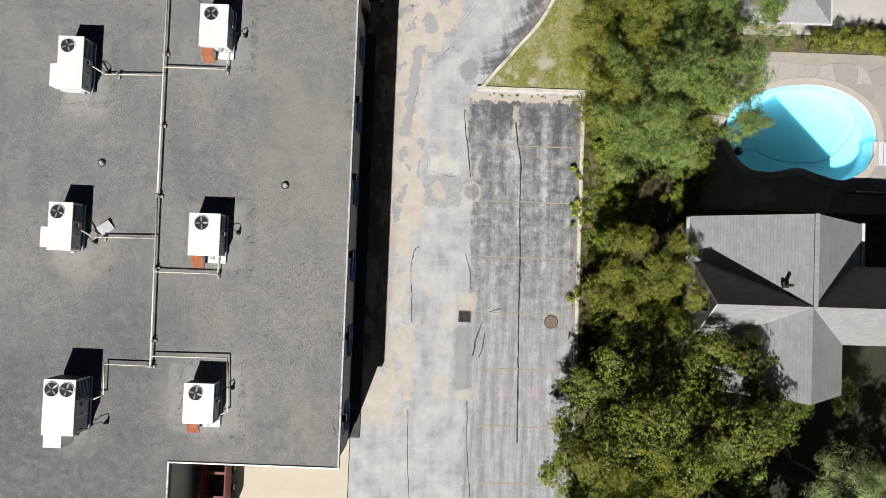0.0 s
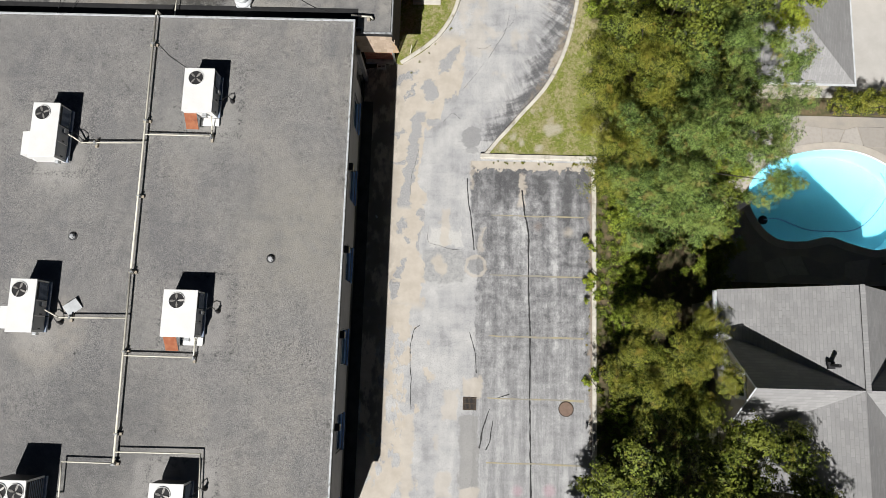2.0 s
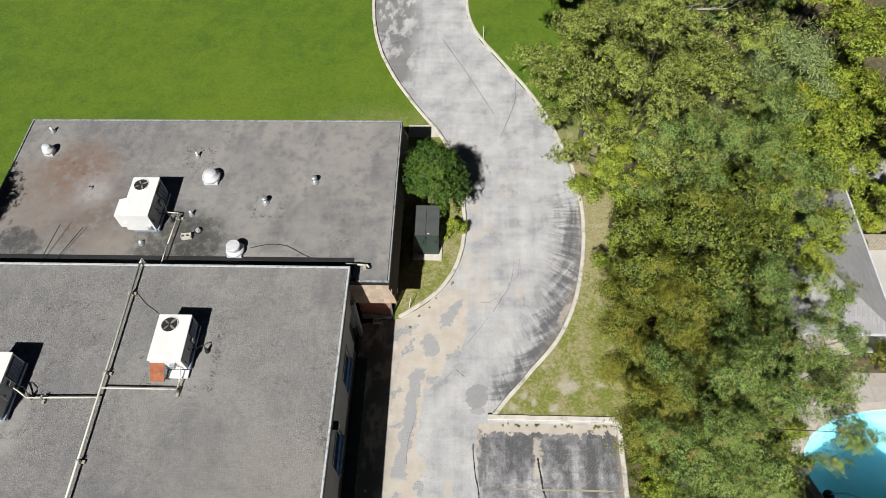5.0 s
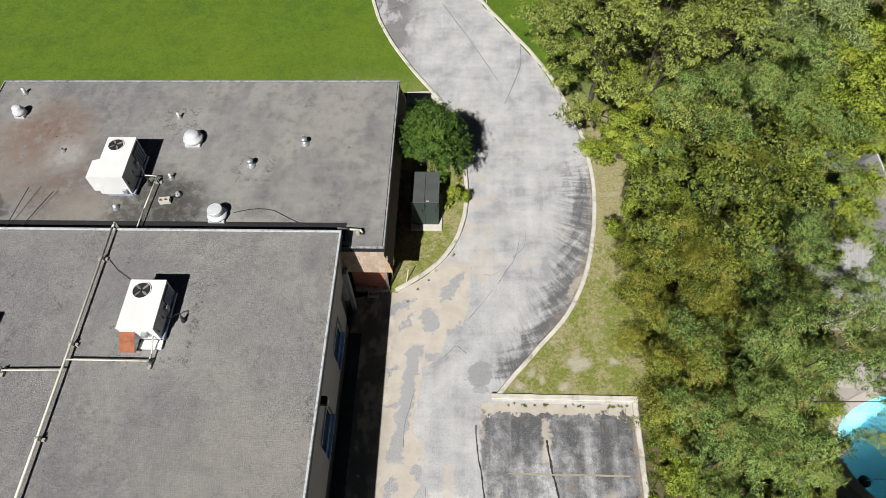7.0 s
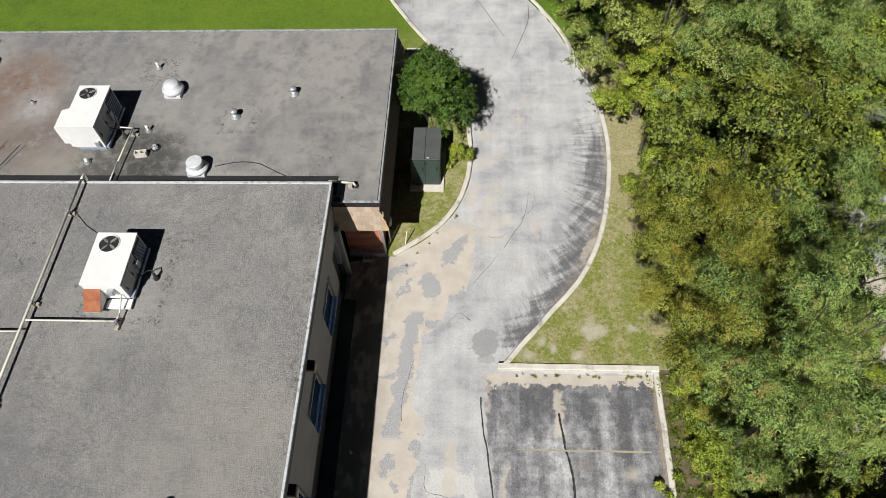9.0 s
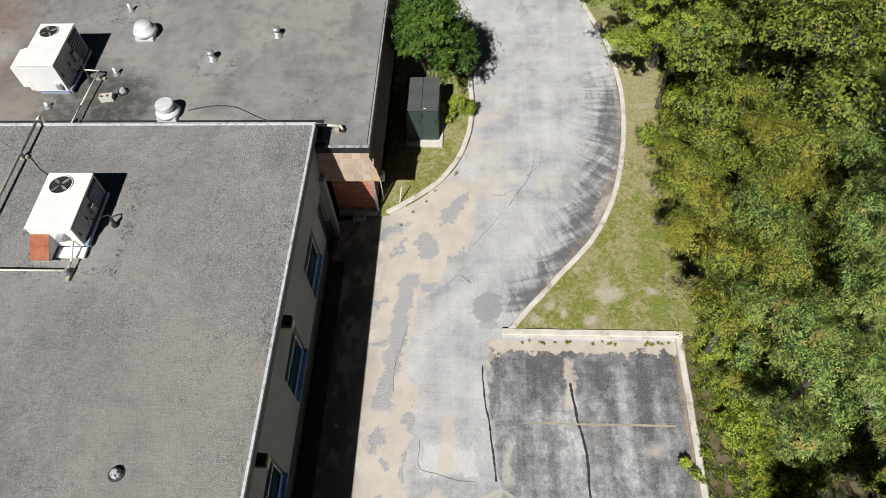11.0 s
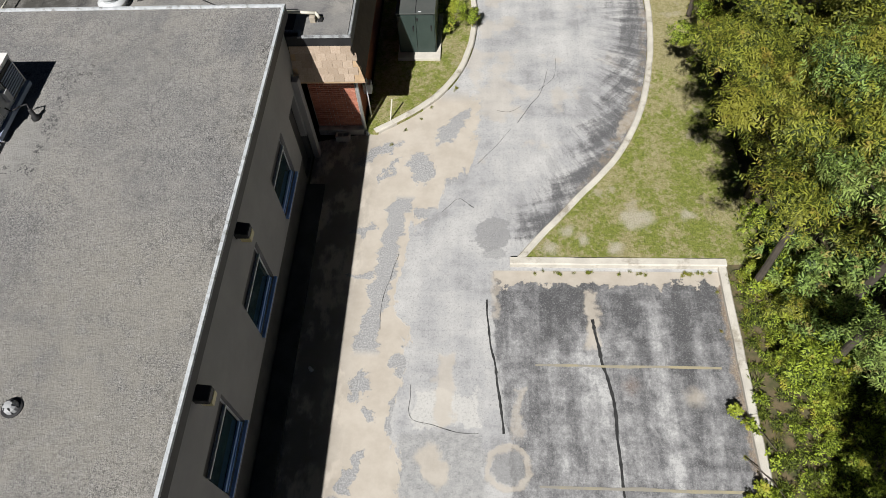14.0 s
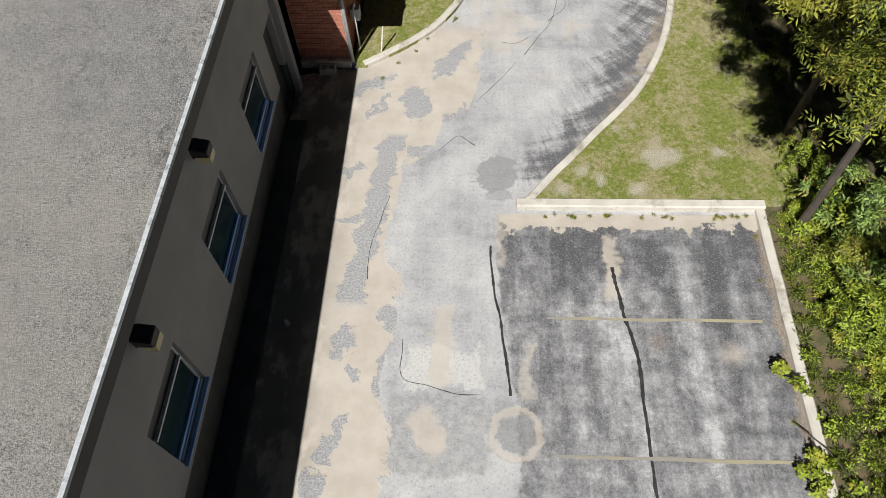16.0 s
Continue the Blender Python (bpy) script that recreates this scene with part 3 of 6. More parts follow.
M_LEAF_S = make_leaf("pale_green_needle", ((0.165, 0.240, 0.080), (0.285, 0.360, 0.135), (0.310, 0.375, 0.135), (0.325, 0.370, 0.127)))


def make_glass(name, tint, rough=0.02):
    n = Nodes(name, rough)
    n.b.inputs["Base Color"].default_value = (*tint, 1)
    n.b.inputs["Specular IOR Level"].default_value = 0.8
    return n.m


def make_shingle(name, rot):
    """Grey roof shingles in courses; rot turns the courses on the plan."""
    n = Nodes(name, 0.95)
    b = n.node("ShaderNodeTexBrick", Scale=1.0)
    b.offset = 0.37
    for k, v in (("Color1", (0.35, 0.345, 0.342, 1)), ("Color2", (0.29, 0.288, 0.288, 1)), ("Mortar", (0.255, 0.253, 0.252, 1)), ("Mortar Size", 0.006), ("Brick Width", 0.3), ("Row Height", 0.1)):
        b.inputs[k].default_value = v
    n.link(n.mapped(rot=(0, 0, rot)), b.inputs["Vector"])
    f = n.noise(40.0, 3.0)
    c = n.mix(n.span(n.noise(1.4, 5.0), 0.35, 0.7, 0.0, 0.35), b.outputs["Color"], (0.22, 0.215, 0.21))
    c = n.mix(n.span(f, 0.4, 0.7, 0.0, 0.3), c, (0.16, 0.16, 0.16))
    return n.finish(c, n.math("ADD", f, n.math("MULTIPLY", b.outputs["Fac"], -0.6)), 0.5, 0.01)


M_SHINGLE_Y = make_shingle("grey_shingle", math.pi / 2)
M_SHINGLE_X = make_shingle("grey_shingle_cross", 0.0)
M_PANE_SHADE = make_glass("shaded_pane", (0.006, 0.007, 0.008), 0.3)
M_PANE = make_glass("dark_pane", (0.02, 0.045, 0.055))


def make_water():
    n = Nodes("pool_water", 0.02)
    n.b.inputs["Base Color"].default_value = (0.16, 0.80, 1.0, 1)
    n.b.inputs["Transmission Weight"].default_value = 1.0
    n.b.inputs["IOR"].default_value = 1.33
    h = n.noise(3.0, 2.0)
    b = n.node("ShaderNodeBump", Strength=0.15, Distance=0.02)
    n.link(h, b.inputs["Height"])
    n.link(b.outputs[0], n.b.inputs["Normal"])
    return n.m


M_WATER = make_water()

# ---- building helpers ----
def mesh_of(name, verts, faces, material=None, smooth=False):
    me = bpy.data.meshes.new(name)
    me.from_pydata([tuple(v) for v in verts], [], faces)
    me.update()
    if material:
        me.materials.append(material)
    if smooth:
        me.polygons.foreach_set("use_smooth", [True] * len(me.polygons))
    return me


def part(name, bm, material, parent=None, label="", smooth=False):
    """Links a bmesh as one mesh object, under a thing or a part."""
    bmesh.ops.recalc_face_normals(bm, faces=bm.faces)
    me = bpy.data.meshes.new(name)
    bm.to_mesh(me)
    bm.free()
    me.materials.append(material)
    if smooth:
        me.polygons.foreach_set("use_smooth", [True] * len(me.polygons))
    ob = new(name, me)
    if parent:
        ob.parent = parent
    return tagged(ob, label)


def shared(name, me, parent, m):
    """An object of its own on a mesh that it shares."""
    ob = new(name, me)
    ob.parent = parent
    ob.matrix_basis = m
    return ob


def thing(name, m, label, category, group="", kind=""):
    ob = new(name)
    ob.empty_display_size = 0.2
    ob.matrix_basis = m
    return tagged(ob, label, category, group, kind)


def box(bm, x0, y0, z0, x1, y1, z1, bevel=0.0):
    r = bmesh.ops.create_cube(bm, size=1.0)
    bmesh.ops.transform(bm, matrix=Matrix.LocRotScale(((x0 + x1) / 2, (y0 + y1) / 2, (z0 + z1) / 2), None, (abs(x1 - x0), abs(y1 - y0), abs(z1 - z0))), verts=r["verts"])
    if bevel:
        edges = list({e for v in r["verts"] for e in v.link_edges})
        bmesh.ops.bevel(bm, geom=edges, offset=bevel, segments=2, affect="EDGES", profile=0.6)
    return bm


def boxed(*a, **k):
    return box(bmesh.new(), *a, **k)


def rod(bm, a, b, r0, r1=None, seg=10):
    """A tapered round bar from a to b."""
    a, b = Vector(a), Vector(b)
    d = b - a
    m = Matrix.Translation((a + b) / 2) @ d.to_track_quat("Z", "Y").to_matrix().to_4x4()
    bmesh.ops.create_cone(bm, cap_ends=True, segments=seg, radius1=r0, radius2=r0 if r1 is None else r1, depth=d.length, matrix=m)
    return bm


def lathe(profile, seg=20):
    """A turned body about z from (radius, height) pairs."""
    bm = bmesh.new()
    rings = [[bm.verts.new((r * math.cos(2 * math.pi * k / seg), r * math.sin(2 * math.pi * k / seg), z)) for k in range(seg)] for r, z in profile]
    for a, b in zip(rings, rings[1:]):
        for k in range(seg):
            bm.faces.new((a[k], a[(k + 1) % seg], b[(k + 1) % seg], b[k]))
    bm.faces.new(rings[0][::-1])
    bm.faces.new(rings[-1])
    return bm


def slab(outline, z0, z1):
    """A flat plate with any outline."""
    bm = bmesh.new()
    top = bm.faces.new([bm.verts.new((x, y, z1)) for x, y in outline])
    low = bmesh.ops.extrude_face_region(bm, geom=[top])
    bmesh.ops.translate(bm, vec=(0, 0, z0 - z1), verts=[v for v in low["geom"] if isinstance(v, bmesh.types.BMVert)])
    bmesh.ops.triangulate(bm, faces=[f for f in bm.faces if len(f.verts) > 4])
    return bm


def smooth_line(pts, n=6):
    """Catmull-Rom through the points."""
    p = [Vector((*q, 0)) for q in pts]
    p = [2 * p[0] - p[1]] + p + [2 * p[-1] - p[-2]]
    out = []
    for i in range(1, len(p) - 2):
        for k in range(n):
            t = k / n
            a, b, c, d = p[i - 1:i + 3]
            q = 0.5 * (2 * b + (c - a) * t + (2 * a - 5 * b + 4 * c - d) * t * t + (3 * b - a - 3 * c + d) * t ** 3)
            out.append((q.x, q.y))
    out.append((p[-2].x, p[-2].y))
    return out


def swept(line, profile, wobble=0.0):
    """A profile of (across, height) pairs swept along a line on the plan; across is to the right of the way."""
    bm, rows = bmesh.new(), []
    for i, (x, y) in enumerate(line):
        x0, y0 = line[max(i - 1, 0)]
        x1, y1 = line[min(i + 1, len(line) - 1)]
        d = Vector((x1 - x0, y1 - y0)).normalized()
        w = wobble * noise.noise(Vector((x * 1.7, y * 1.7, 0)))
        rows.append([bm.verts.new((x + d.y * (a + w), y - d.x * (a + w), z + w * 0.5)) for a, z in profile])
    for a, b in zip(rows, rows[1:]):
        for k in range(len(profile) - 1):
            bm.faces.new((a[k], a[k + 1], b[k + 1], b[k]))
    bm.faces.new(rows[0])
    bm.faces.new(rows[-1][::-1])
    return bm


# ---- ground, drive, lawns ----
def ground_height(x):
    if x < 6.5:
        return -0.12
    if x < 7.8:
        return 0.06
    return 0.06 - 1.6 * min(1.0, (x - 7.8) / 3.0)


def build_ground():
    xs = sorted([-1200, -200, -60, 0, 6.4, 6.6] + [6.8 + 0.35 * k for k in range(14)] + [12.4, 13.6, 22.4, 30, 60, 200, 1200])
    ys = [-1200, -200] + [-60 + 1.0 * k for k in range(150)] + [200, 1200]
    v = [(x, y, ground_height(x) + (0.05 * noise.noise(Vector((x, y, 0))) if 7 < x < 13 else 0)) for y in ys for x in xs]
    n = len(xs)
    f = [(j * n + i, j * n + i + 1, (j + 1) * n + i + 1, (j + 1) * n + i) for j in range(len(ys) - 1) for i in range(n - 1) if not (13.5 < xs[i] < 22 and 6.9 < ys[j] < 12.9)]
    tagged(new("ground", mesh_of("ground", v, f, M_SOIL)), "dark soil and leaf litter under the trees", "ground", kind="structure")


build_ground()
WEST_NORTH = smooth_line([(-5.2, 90), (-5.25, 50), (-5.25, 42), (-5.2, 38), (-5.0, 35.2), (-4.45, 32.7), (-3.5, 30.4), (-2.15, 28.1), (-0.9, 26.3)])
WEST_SOUTH = smooth_line([(-0.9, 26.3), (-0.1, 24.6), (0.32, 22.9), (0.48, 21.2), (0.5, 19.9), (0.3, 18.6), (-0.2, 17.4), (-1.08, 16.35), (-2.3, 15.45)])
EAST = smooth_line([(0.3, 90), (0.2, 50), (0.2, 42), (0.25, 38.5), (0.35, 35.8), (0.95, 33.8), (2.25, 31.6), (3.7, 29.2), (4.5, 27.5), (5.25, 25.2), (5.68, 23.6), (5.9, 21.3), (5.83, 19.6), (5.55, 17.8), (5.08, 16.1), (4.3, 14.55), (3.2, 13.2), (2.2, 12.0), (1.5, 11.12)])
WEST = WEST_NORTH + WEST_SOUTH[1:]
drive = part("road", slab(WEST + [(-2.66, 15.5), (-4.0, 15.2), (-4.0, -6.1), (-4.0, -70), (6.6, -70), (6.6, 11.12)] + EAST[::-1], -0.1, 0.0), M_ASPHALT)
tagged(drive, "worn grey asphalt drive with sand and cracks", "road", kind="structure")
lawn = part("lawn_north", slab(WEST + [(-2.6, 15.5), (-2.6, 23.2), (-19.3, 23.2), (-19.3, 15), (-70, 15), (-70, 90)], -0.1, 0.09), M_LAWN)
tagged(lawn, "mown green lawn, drier beside the drive", "lawn", kind="structure")
lawn = part("lawn_east", slab(EAST + [(6.6, 11.12), (7.6, 11.12), (7.6, 90)], -0.1, 0.09), M_LAWN)
tagged(lawn, "thin dry grass verge inside the kerb", "lawn", kind="structure")
KERB = [(0.0, -0.08), (0.0, 0.10), (0.03, 0.135), (0.15, 0.135), (0.18, 0.11), (0.18, -0.08)]
for line, prof in ((WEST_NORTH, KERB), (WEST_SOUTH, KERB), (EAST[::-1], KERB)):
    tagged(part("kerb", swept(line, prof, 0.02), M_KERB), "weathered pale concrete kerb along the drive", "kerb", kind="structure")
LOT_NORTH = [(1.45 + 0.25 * k, 11.02) for k in range(22)]
LOT_EAST = [(6.5, 11.1 - 0.5 * k) for k in range(120)]
tagged(part("kerb", swept(LOT_NORTH, [(0.0, -0.08), (0.0, 0.14), (-0.03, 0.165), (-0.2, 0.165), (-0.23, 0.13), (-0.23, -0.08)], 0.02), M_KERB), "broad pale concrete kerb at the head of the lot", "kerb", kind="structure")
tagged(part("kerb", swept(LOT_EAST, [(0.0, -0.08), (0.0, 0.11), (-0.03, 0.14), (-0.16, 0.14), (-0.19, 0.11), (-0.19, -0.08)], 0.03), M_KERB), "pale concrete kerb beside the overgrown strip", "kerb", kind="structure")
apron = part("pavement", slab([(-10.6, -5.9), (-4.03, -5.9), (-4.03, -40), (-10.6, -40)], -0.1, 0.03), M_SLAB)
tagged(apron, "sunlit pale concrete apron", "pavement", kind="structure")

# ---- the flat-roofed buildings ----
ROOF_A, ROOF_B = 4.58, 3.78
EDGE_A = [(-3.83, -6.05), (-3.83, 15.3), (-40.0, 15.3), (-40.0, -40.0), (-10.8, -40.0), (-10.8, -6.05)]
office = thing("flat_roofed_office", pose(0, 0, 0), "grey stuccoed office with a flat gravel roof", "building")
part("roof", slab([(-3.88, -5.98), (-3.88, 15.22), (-39.9, 15.22), (-39.9, -39.9), (-10.87, -39.9), (-10.87, -5.98)], 4.2, ROOF_A), M_ROOF_A, office, "grey gravel roof, patchy and stained")


def edged(outline, profile):
    """Runs a profile round a closed outline, mitred; across points outward."""
    bm, rows, n = bmesh.new(), [], len(outline)
    for i, (x, y) in enumerate(outline):
        p, q = Vector(outline[i - 1]), Vector(outline[(i + 1) % n])
        c = Vector((x, y))
        d0, d1 = (c - p).normalized(), (q - c).normalized()
        n0, n1 = Vector((d0.y, -d0.x)), Vector((d1.y, -d1.x))
        m = (n0 + n1) / (1 + n0.dot(n1))
        rows.append([bm.verts.new((x + m.x * a, y + m.y * a, z)) for a, z in profile])
    for i in range(n):
        a, b = rows[i], rows[(i + 1) % n]
        for k in range(len(profile)):
            k1 = (k + 1) % len(profile)
            bm.faces.new((a[k], a[k1], b[k1], b[k]))
    return bm


part("flashing", edged(EDGE_A, [(-0.07, 4.57), (-0.06, 4.63), (0.0, 4.62), (0.012, 4.575), (0.0, 4.575)]), M_EDGE, office, "bright metal roof edge")
part("fascia", edged(EDGE_A, [(-0.06, 4.55), (-0.003, 4.6), (-0.003, 4.29), (-0.1, 4.29)]), M_FASCIA, office, "dark fascia band")


def pierced(y0, y1, z0, z1, x_out, x_in, holes):
    """A wall along y with openings (ya, yb, za, zb) cut right through it."""
    ys = sorted({y0, y1, *(v for h in holes for v in h[:2])})
    zs = sorted({z0, z1, *(v for h in holes for v in h[2:])})
    solid = lambda i, j: 0 <= i < len(ys) - 1 and 0 <= j < len(zs) - 1 and not any(h[0] <= ys[i] < h[1] and h[2] <= zs[j] < h[3] for h in holes)
    bm = bmesh.new()
    quad = lambda *p: bm.faces.new([bm.verts.new(q) for q in p])
    for i in range(len(ys) - 1):
        for j in range(len(zs) - 1):
            if not solid(i, j):
                continue
            a, b, c, d = ys[i], ys[i + 1], zs[j], zs[j + 1]
            for x in (x_out, x_in):
                quad((x, a, c), (x, b, c), (x, b, d), (x, a, d))
            if not solid(i - 1, j):
                quad((x_out, a, c), (x_in, a, c), (x_in, a, d), (x_out, a, d))
            if not solid(i + 1, j):
                quad((x_out, b, c), (x_in, b, c), (x_in, b, d), (x_out, b, d))
            if not solid(i, j - 1):
                quad((x_out, a, c), (x_in, a, c), (x_in, b, c), (x_out, b, c))
            if not solid(i, j + 1):
                quad((x_out, a, d), (x_in, a, d), (x_in, b, d), (x_out, b, d))
    bmesh.ops.remove_doubles(bm, verts=bm.verts, dist=0.0005)
    return bm


WINDOWS = [(-5.2, -3.72), (-1.82, -0.34), (1.6, 3.08), (5.05, 6.53), (8.42, 9.92), (11.6, 13.02)]
WALL_X = -4.0
holes = [(a, b, 1.3, 2.78) for a, b in WINDOWS] + [(13.75, 14.5, 1.0, 2.5)]
part("wall", pierced(-5.9, 15.1, 1.0, 4.4, WALL_X, WALL_X - 0.25, holes), M_STUCCO, office, "grey stucco, weathered")
part("wall", pierced(-5.9, 15.1, 0.0, 1.0, WALL_X - 0.05, WALL_X - 0.25, [(13.75, 14.5, 0.12, 1.0)]), M_BASEWALL, office, "dark painted base course")
part("wall", boxed(-39.8, 14.9, 0, -4.26, 15.1, 4.3), M_STUCCO, office)
part("wall", boxed(-10.95, -5.9, 0, -4.26, -5.7, 4.3), M_STUCCO, office)
part("wall", boxed(-11.15, -39.8, 0, -10.95, -5.9, 4.3), M_STUCCO, office)
part("floor", boxed(-39.8, -5.68, -0.05, -4.27, 14.88, 0.1), M_BASEWALL, office)
part("pilaster", boxed(-3.998, 14.6, 0.0, -3.84, 14.82, 2.85, bevel=0.01), M_STUCCO, office)
part("ledge", boxed(-4.04, -5.85, 0.004, -3.55, 13.6, 0.09, bevel=0.02), M_BASEWALL, office, "low dark concrete strip at the wall")
for k, (a, b) in enumerate(WINDOWS):
    win = part("window", boxed(-4.12, a + 0.05, 1.35, -4.10, b - 0.05, 2.73), M_PANE, office, "dark reflecting glass")
    bm = bmesh.new()
    for y0, y1, z0, z1 in ((a, b, 2.74, 2.78), (a, b, 1.3, 1.35), (a, a + 0.04, 1.35, 2.74), (b - 0.04, b, 1.35, 2.74)):
        box(bm, -4.14, y0, z0, -4.09, y1, z1)
    part("window_frame", bm, M_FRAME, win)
    # upper pane set near-black; the reveal's shade is put into its colour
    part("upper_pane", boxed(-4.098, a + 0.05, 2.36, -4.092, b - 0.05, 2.735), M_PANE_SHADE, win, "upper pane, nearly black for the shade of the reveal")
    part("transom", boxed(-4.10, a + 0.05, 2.32, -4.03, b - 0.05, 2.37, bevel=0.008), M_FRAME, win, "thin white transom")
    part("window_sill", boxed(-4.09, a - 0.02, 1.25, -3.93, b + 0.02, 1.298, bevel=0.008), M_SILL, win, "window sill, tinted blue for the sky light on it")
    part("bottom_rail", boxed(-4.10, a + 0.05, 1.355, -4.05, b - 0.05, 1.45, bevel=0.01), M_SILL, win, "lower rail, tinted blue for the sky light on it")
    part("track", boxed(-4.05, a + 0.05, 1.352, -4.02, b - 0.05, 1.38, bevel=0.006), M_SILL, win)
door = part("door", boxed(-4.2, 13.76, 0.02, -4.15, 14.49, 2.49, bevel=0.006), M_FASCIA, office, "dark door set back in the wall")
part("door_handle", boxed(-4.15, 13.83, 1.0, -4.1, 13.87, 1.14, bevel=0.008), M_GALV, door)
M_LAMPGLASS = plain("yellowed_lens", (0.62, 0.55, 0.30), (0.55, 0.48, 0.25), 6.0, 60.0, 0.35)


def wall_lamp(y):
    lamp = thing("wall_lamp", pose(WALL_X, y, 3.88), "black box wall lamp with a yellowed lens", "lamp", "lamps along the wall")
    part("back_plate", boxed(0.0, -0.13, -0.12, 0.03, 0.13, 0.12, bevel=0.01), M_FASCIA, lamp)
    bm = boxed(0.03, -0.14, -0.08, 0.28, 0.14, 0.12)
    for v in bm.verts:
        if v.co.x > 0.2 and v.co.z > 0:
            v.co.z -= 0.06
    bmesh.ops.bevel(bm, geom=list(bm.edges), offset=0.012, segments=2, affect="EDGES")
    part("housing", bm, M_FASCIA, lamp)
    part("lens", boxed(0.08, -0.12, -0.23, 0.29, 0.12, -0.082, bevel=0.015), M_LAMPGLASS, lamp, "yellowed plastic lens")


for y in (9.43, 6.1, 2.78, -0.67, -4.12):
    wall_lamp(y)

# ---- the annex ----
EDGE_B = [(-2.42, 15.12), (-2.42, 23.52), (-19.45, 23.52), (-19.45, 15.32), (-3.70, 15.32), (-3.70, 15.12)]
annex = thing("brick_annex", pose(0, 0, 0), "low brick annex with a flat stained roof", "building")
part("roof", slab([(-2.5, 15.2), (-2.5, 23.44), (-19.37, 23.44), (-19.37, 15.34), (-3.72, 15.34), (-3.72, 15.2)], 3.5, ROOF_B), M_ROOF_B, annex, "grey gravel roof with rusty brown stains")
part("flashing", edged(EDGE_B, [(-0.06, 3.77), (-0.05, 3.82), (0.0, 3.815), (0.012, 3.775), (0.0, 3.775)]), M_EDGE_DULL, annex, "thin metal roof edge")
part("fascia", edged(EDGE_B[:4], [(-0.06, 3.77), (-0.003, 3.81), (-0.003, 3.48), (-0.1, 3.48)]), M_FASCIA, annex, "dark fascia band")
part("black_strip", boxed(-19.3, 15.36, ROOF_B - 0.02, -3.86, 16.2, ROOF_B + 0.006), M_DARK, annex, "black strip at the foot of the step")
annex_wall = part("wall", boxed(-3.98, 15.62, 0, -2.69, 15.85, 3.6), M_MORTAR, annex, "red brick in running bond")
part("wall", boxed(-2.9, 15.86, 0, -2.69, 23.1, 3.6), M_BRICK, annex)
part("wall", boxed(-19.2, 22.9, 0, -2.91, 23.1, 3.6), M_BRICK, annex)
part("wall", boxed(-19.2, 15.3, 0, -19.0, 22.88, 3.6), M_BRICK, annex)
part("plinth", boxed(-3.96, 15.45, 0, -2.66, 15.61, 0.22, bevel=0.02), M_KERB, annex, "concrete plinth under the brick")
bm = bmesh.new()
rod(bm, (-2.63, 15.57, 0.05), (-2.63, 15.57, 2.62), 0.045)
rod(bm, (-2.63, 15.57, 0.08), (-2.55, 15.42, 0.04), 0.045)
part("downspout", bm, M_GALV, annex, "pale metal downspout", smooth=True)


def skirt(x0, y0, x1, y1, z0, z1, parent):
    """A sloping shingled skirt: the base sheet under the tabs."""
    bm = bmesh.new()
    bm.faces.new([bm.verts.new(p) for p in ((x0[0], y0[0], z1), (x0[1], y0[1], z1), (x1[1], y1[1], z0), (x1[0], y1[0], z0))])
    r = bmesh.ops.extrude_face_region(bm, geom=list(bm.faces))
    bmesh.ops.translate(bm, vec=(0, 0, -0.06), verts=[v for v in r["geom"] if isinstance(v, bmesh.types.BMVert)])
    return part("mansard", bm, M_TANSHINGLE, parent, "shingled skirt under the roof edge")


south_skirt = skirt((-3.99, -2.45), (15.13, 15.13), (-3.99, -2.20), (14.86, 14.86), 2.62, 3.5, annex)
# dark brown tabs for the east side, its shade put into the colour
M_TABSHADE = plain("shaded_tab", (0.10, 0.075, 0.055), (0.07, 0.055, 0.042), 5.0, 60.0, 0.95, bump=0.5)
east_skirt = skirt((-2.44, -2.44), (15.15, 23.5), (-2.24, -2.24), (14.88, 23.7), 2.62, 3.5, annex)
M_TAB = Nodes("tan_tab", 0.95)
_r = M_TAB.t.nodes.new("ShaderNodeObjectInfo").outputs["Random"]
_c = M_TAB.mix(_r, (0.34, 0.27, 0.205), (0.48, 0.385, 0.30))
_c = M_TAB.mix(M_TAB.span(M_TAB.noise(30.0, 3.0), 0.35, 0.7, 0.0, 0.35), _c, (0.25, 0.17, 0.10))
M_TAB = M_TAB.finish(_c, M_TAB.noise(45.0, 2.0), 0.5, 0.006)
tab_bm = boxed(-0.125, -0.10, 0.0, 0.125, 0.10, 0.014)
TAB = bpy.data.meshes.new("shingle")
tab_bm.to_mesh(TAB)
tab_bm.free()
TAB.materials.append(M_TAB)
TABSHADE = TAB.copy()
TABSHADE.materials.clear()
TABSHADE.materials.append(M_TABSHADE)
lean = math.degrees(math.atan2(0.88, 0.27))
for row in range(5):
    t = (row + 0.5) / 5
    n = 6
    for k in range(n):
        x = -3.86 + 0.255 * k + (0.12 if row % 2 else 0.0)
        if x < -2.33 + 0.25 * t:
            shared("shingle", TAB, south_skirt, pose(x, 15.13 - 0.27 * t, 3.5 - 0.88 * t + 0.01, lean, 0, 0) @ pose(0, 0, 0.002 * (row % 3)))
    for k in range(33):
        y = 15.1 + 0.255 * k + (0.12 if row % 2 else 0.0)
        if y < 23.5:
            shared("shingle", TABSHADE, east_skirt, pose(-2.44 + 0.20 * t, y, 3.5 - 0.88 * t + 0.01, 0, 0, 90) @ pose(0, 0, 0, lean, 0, 0))

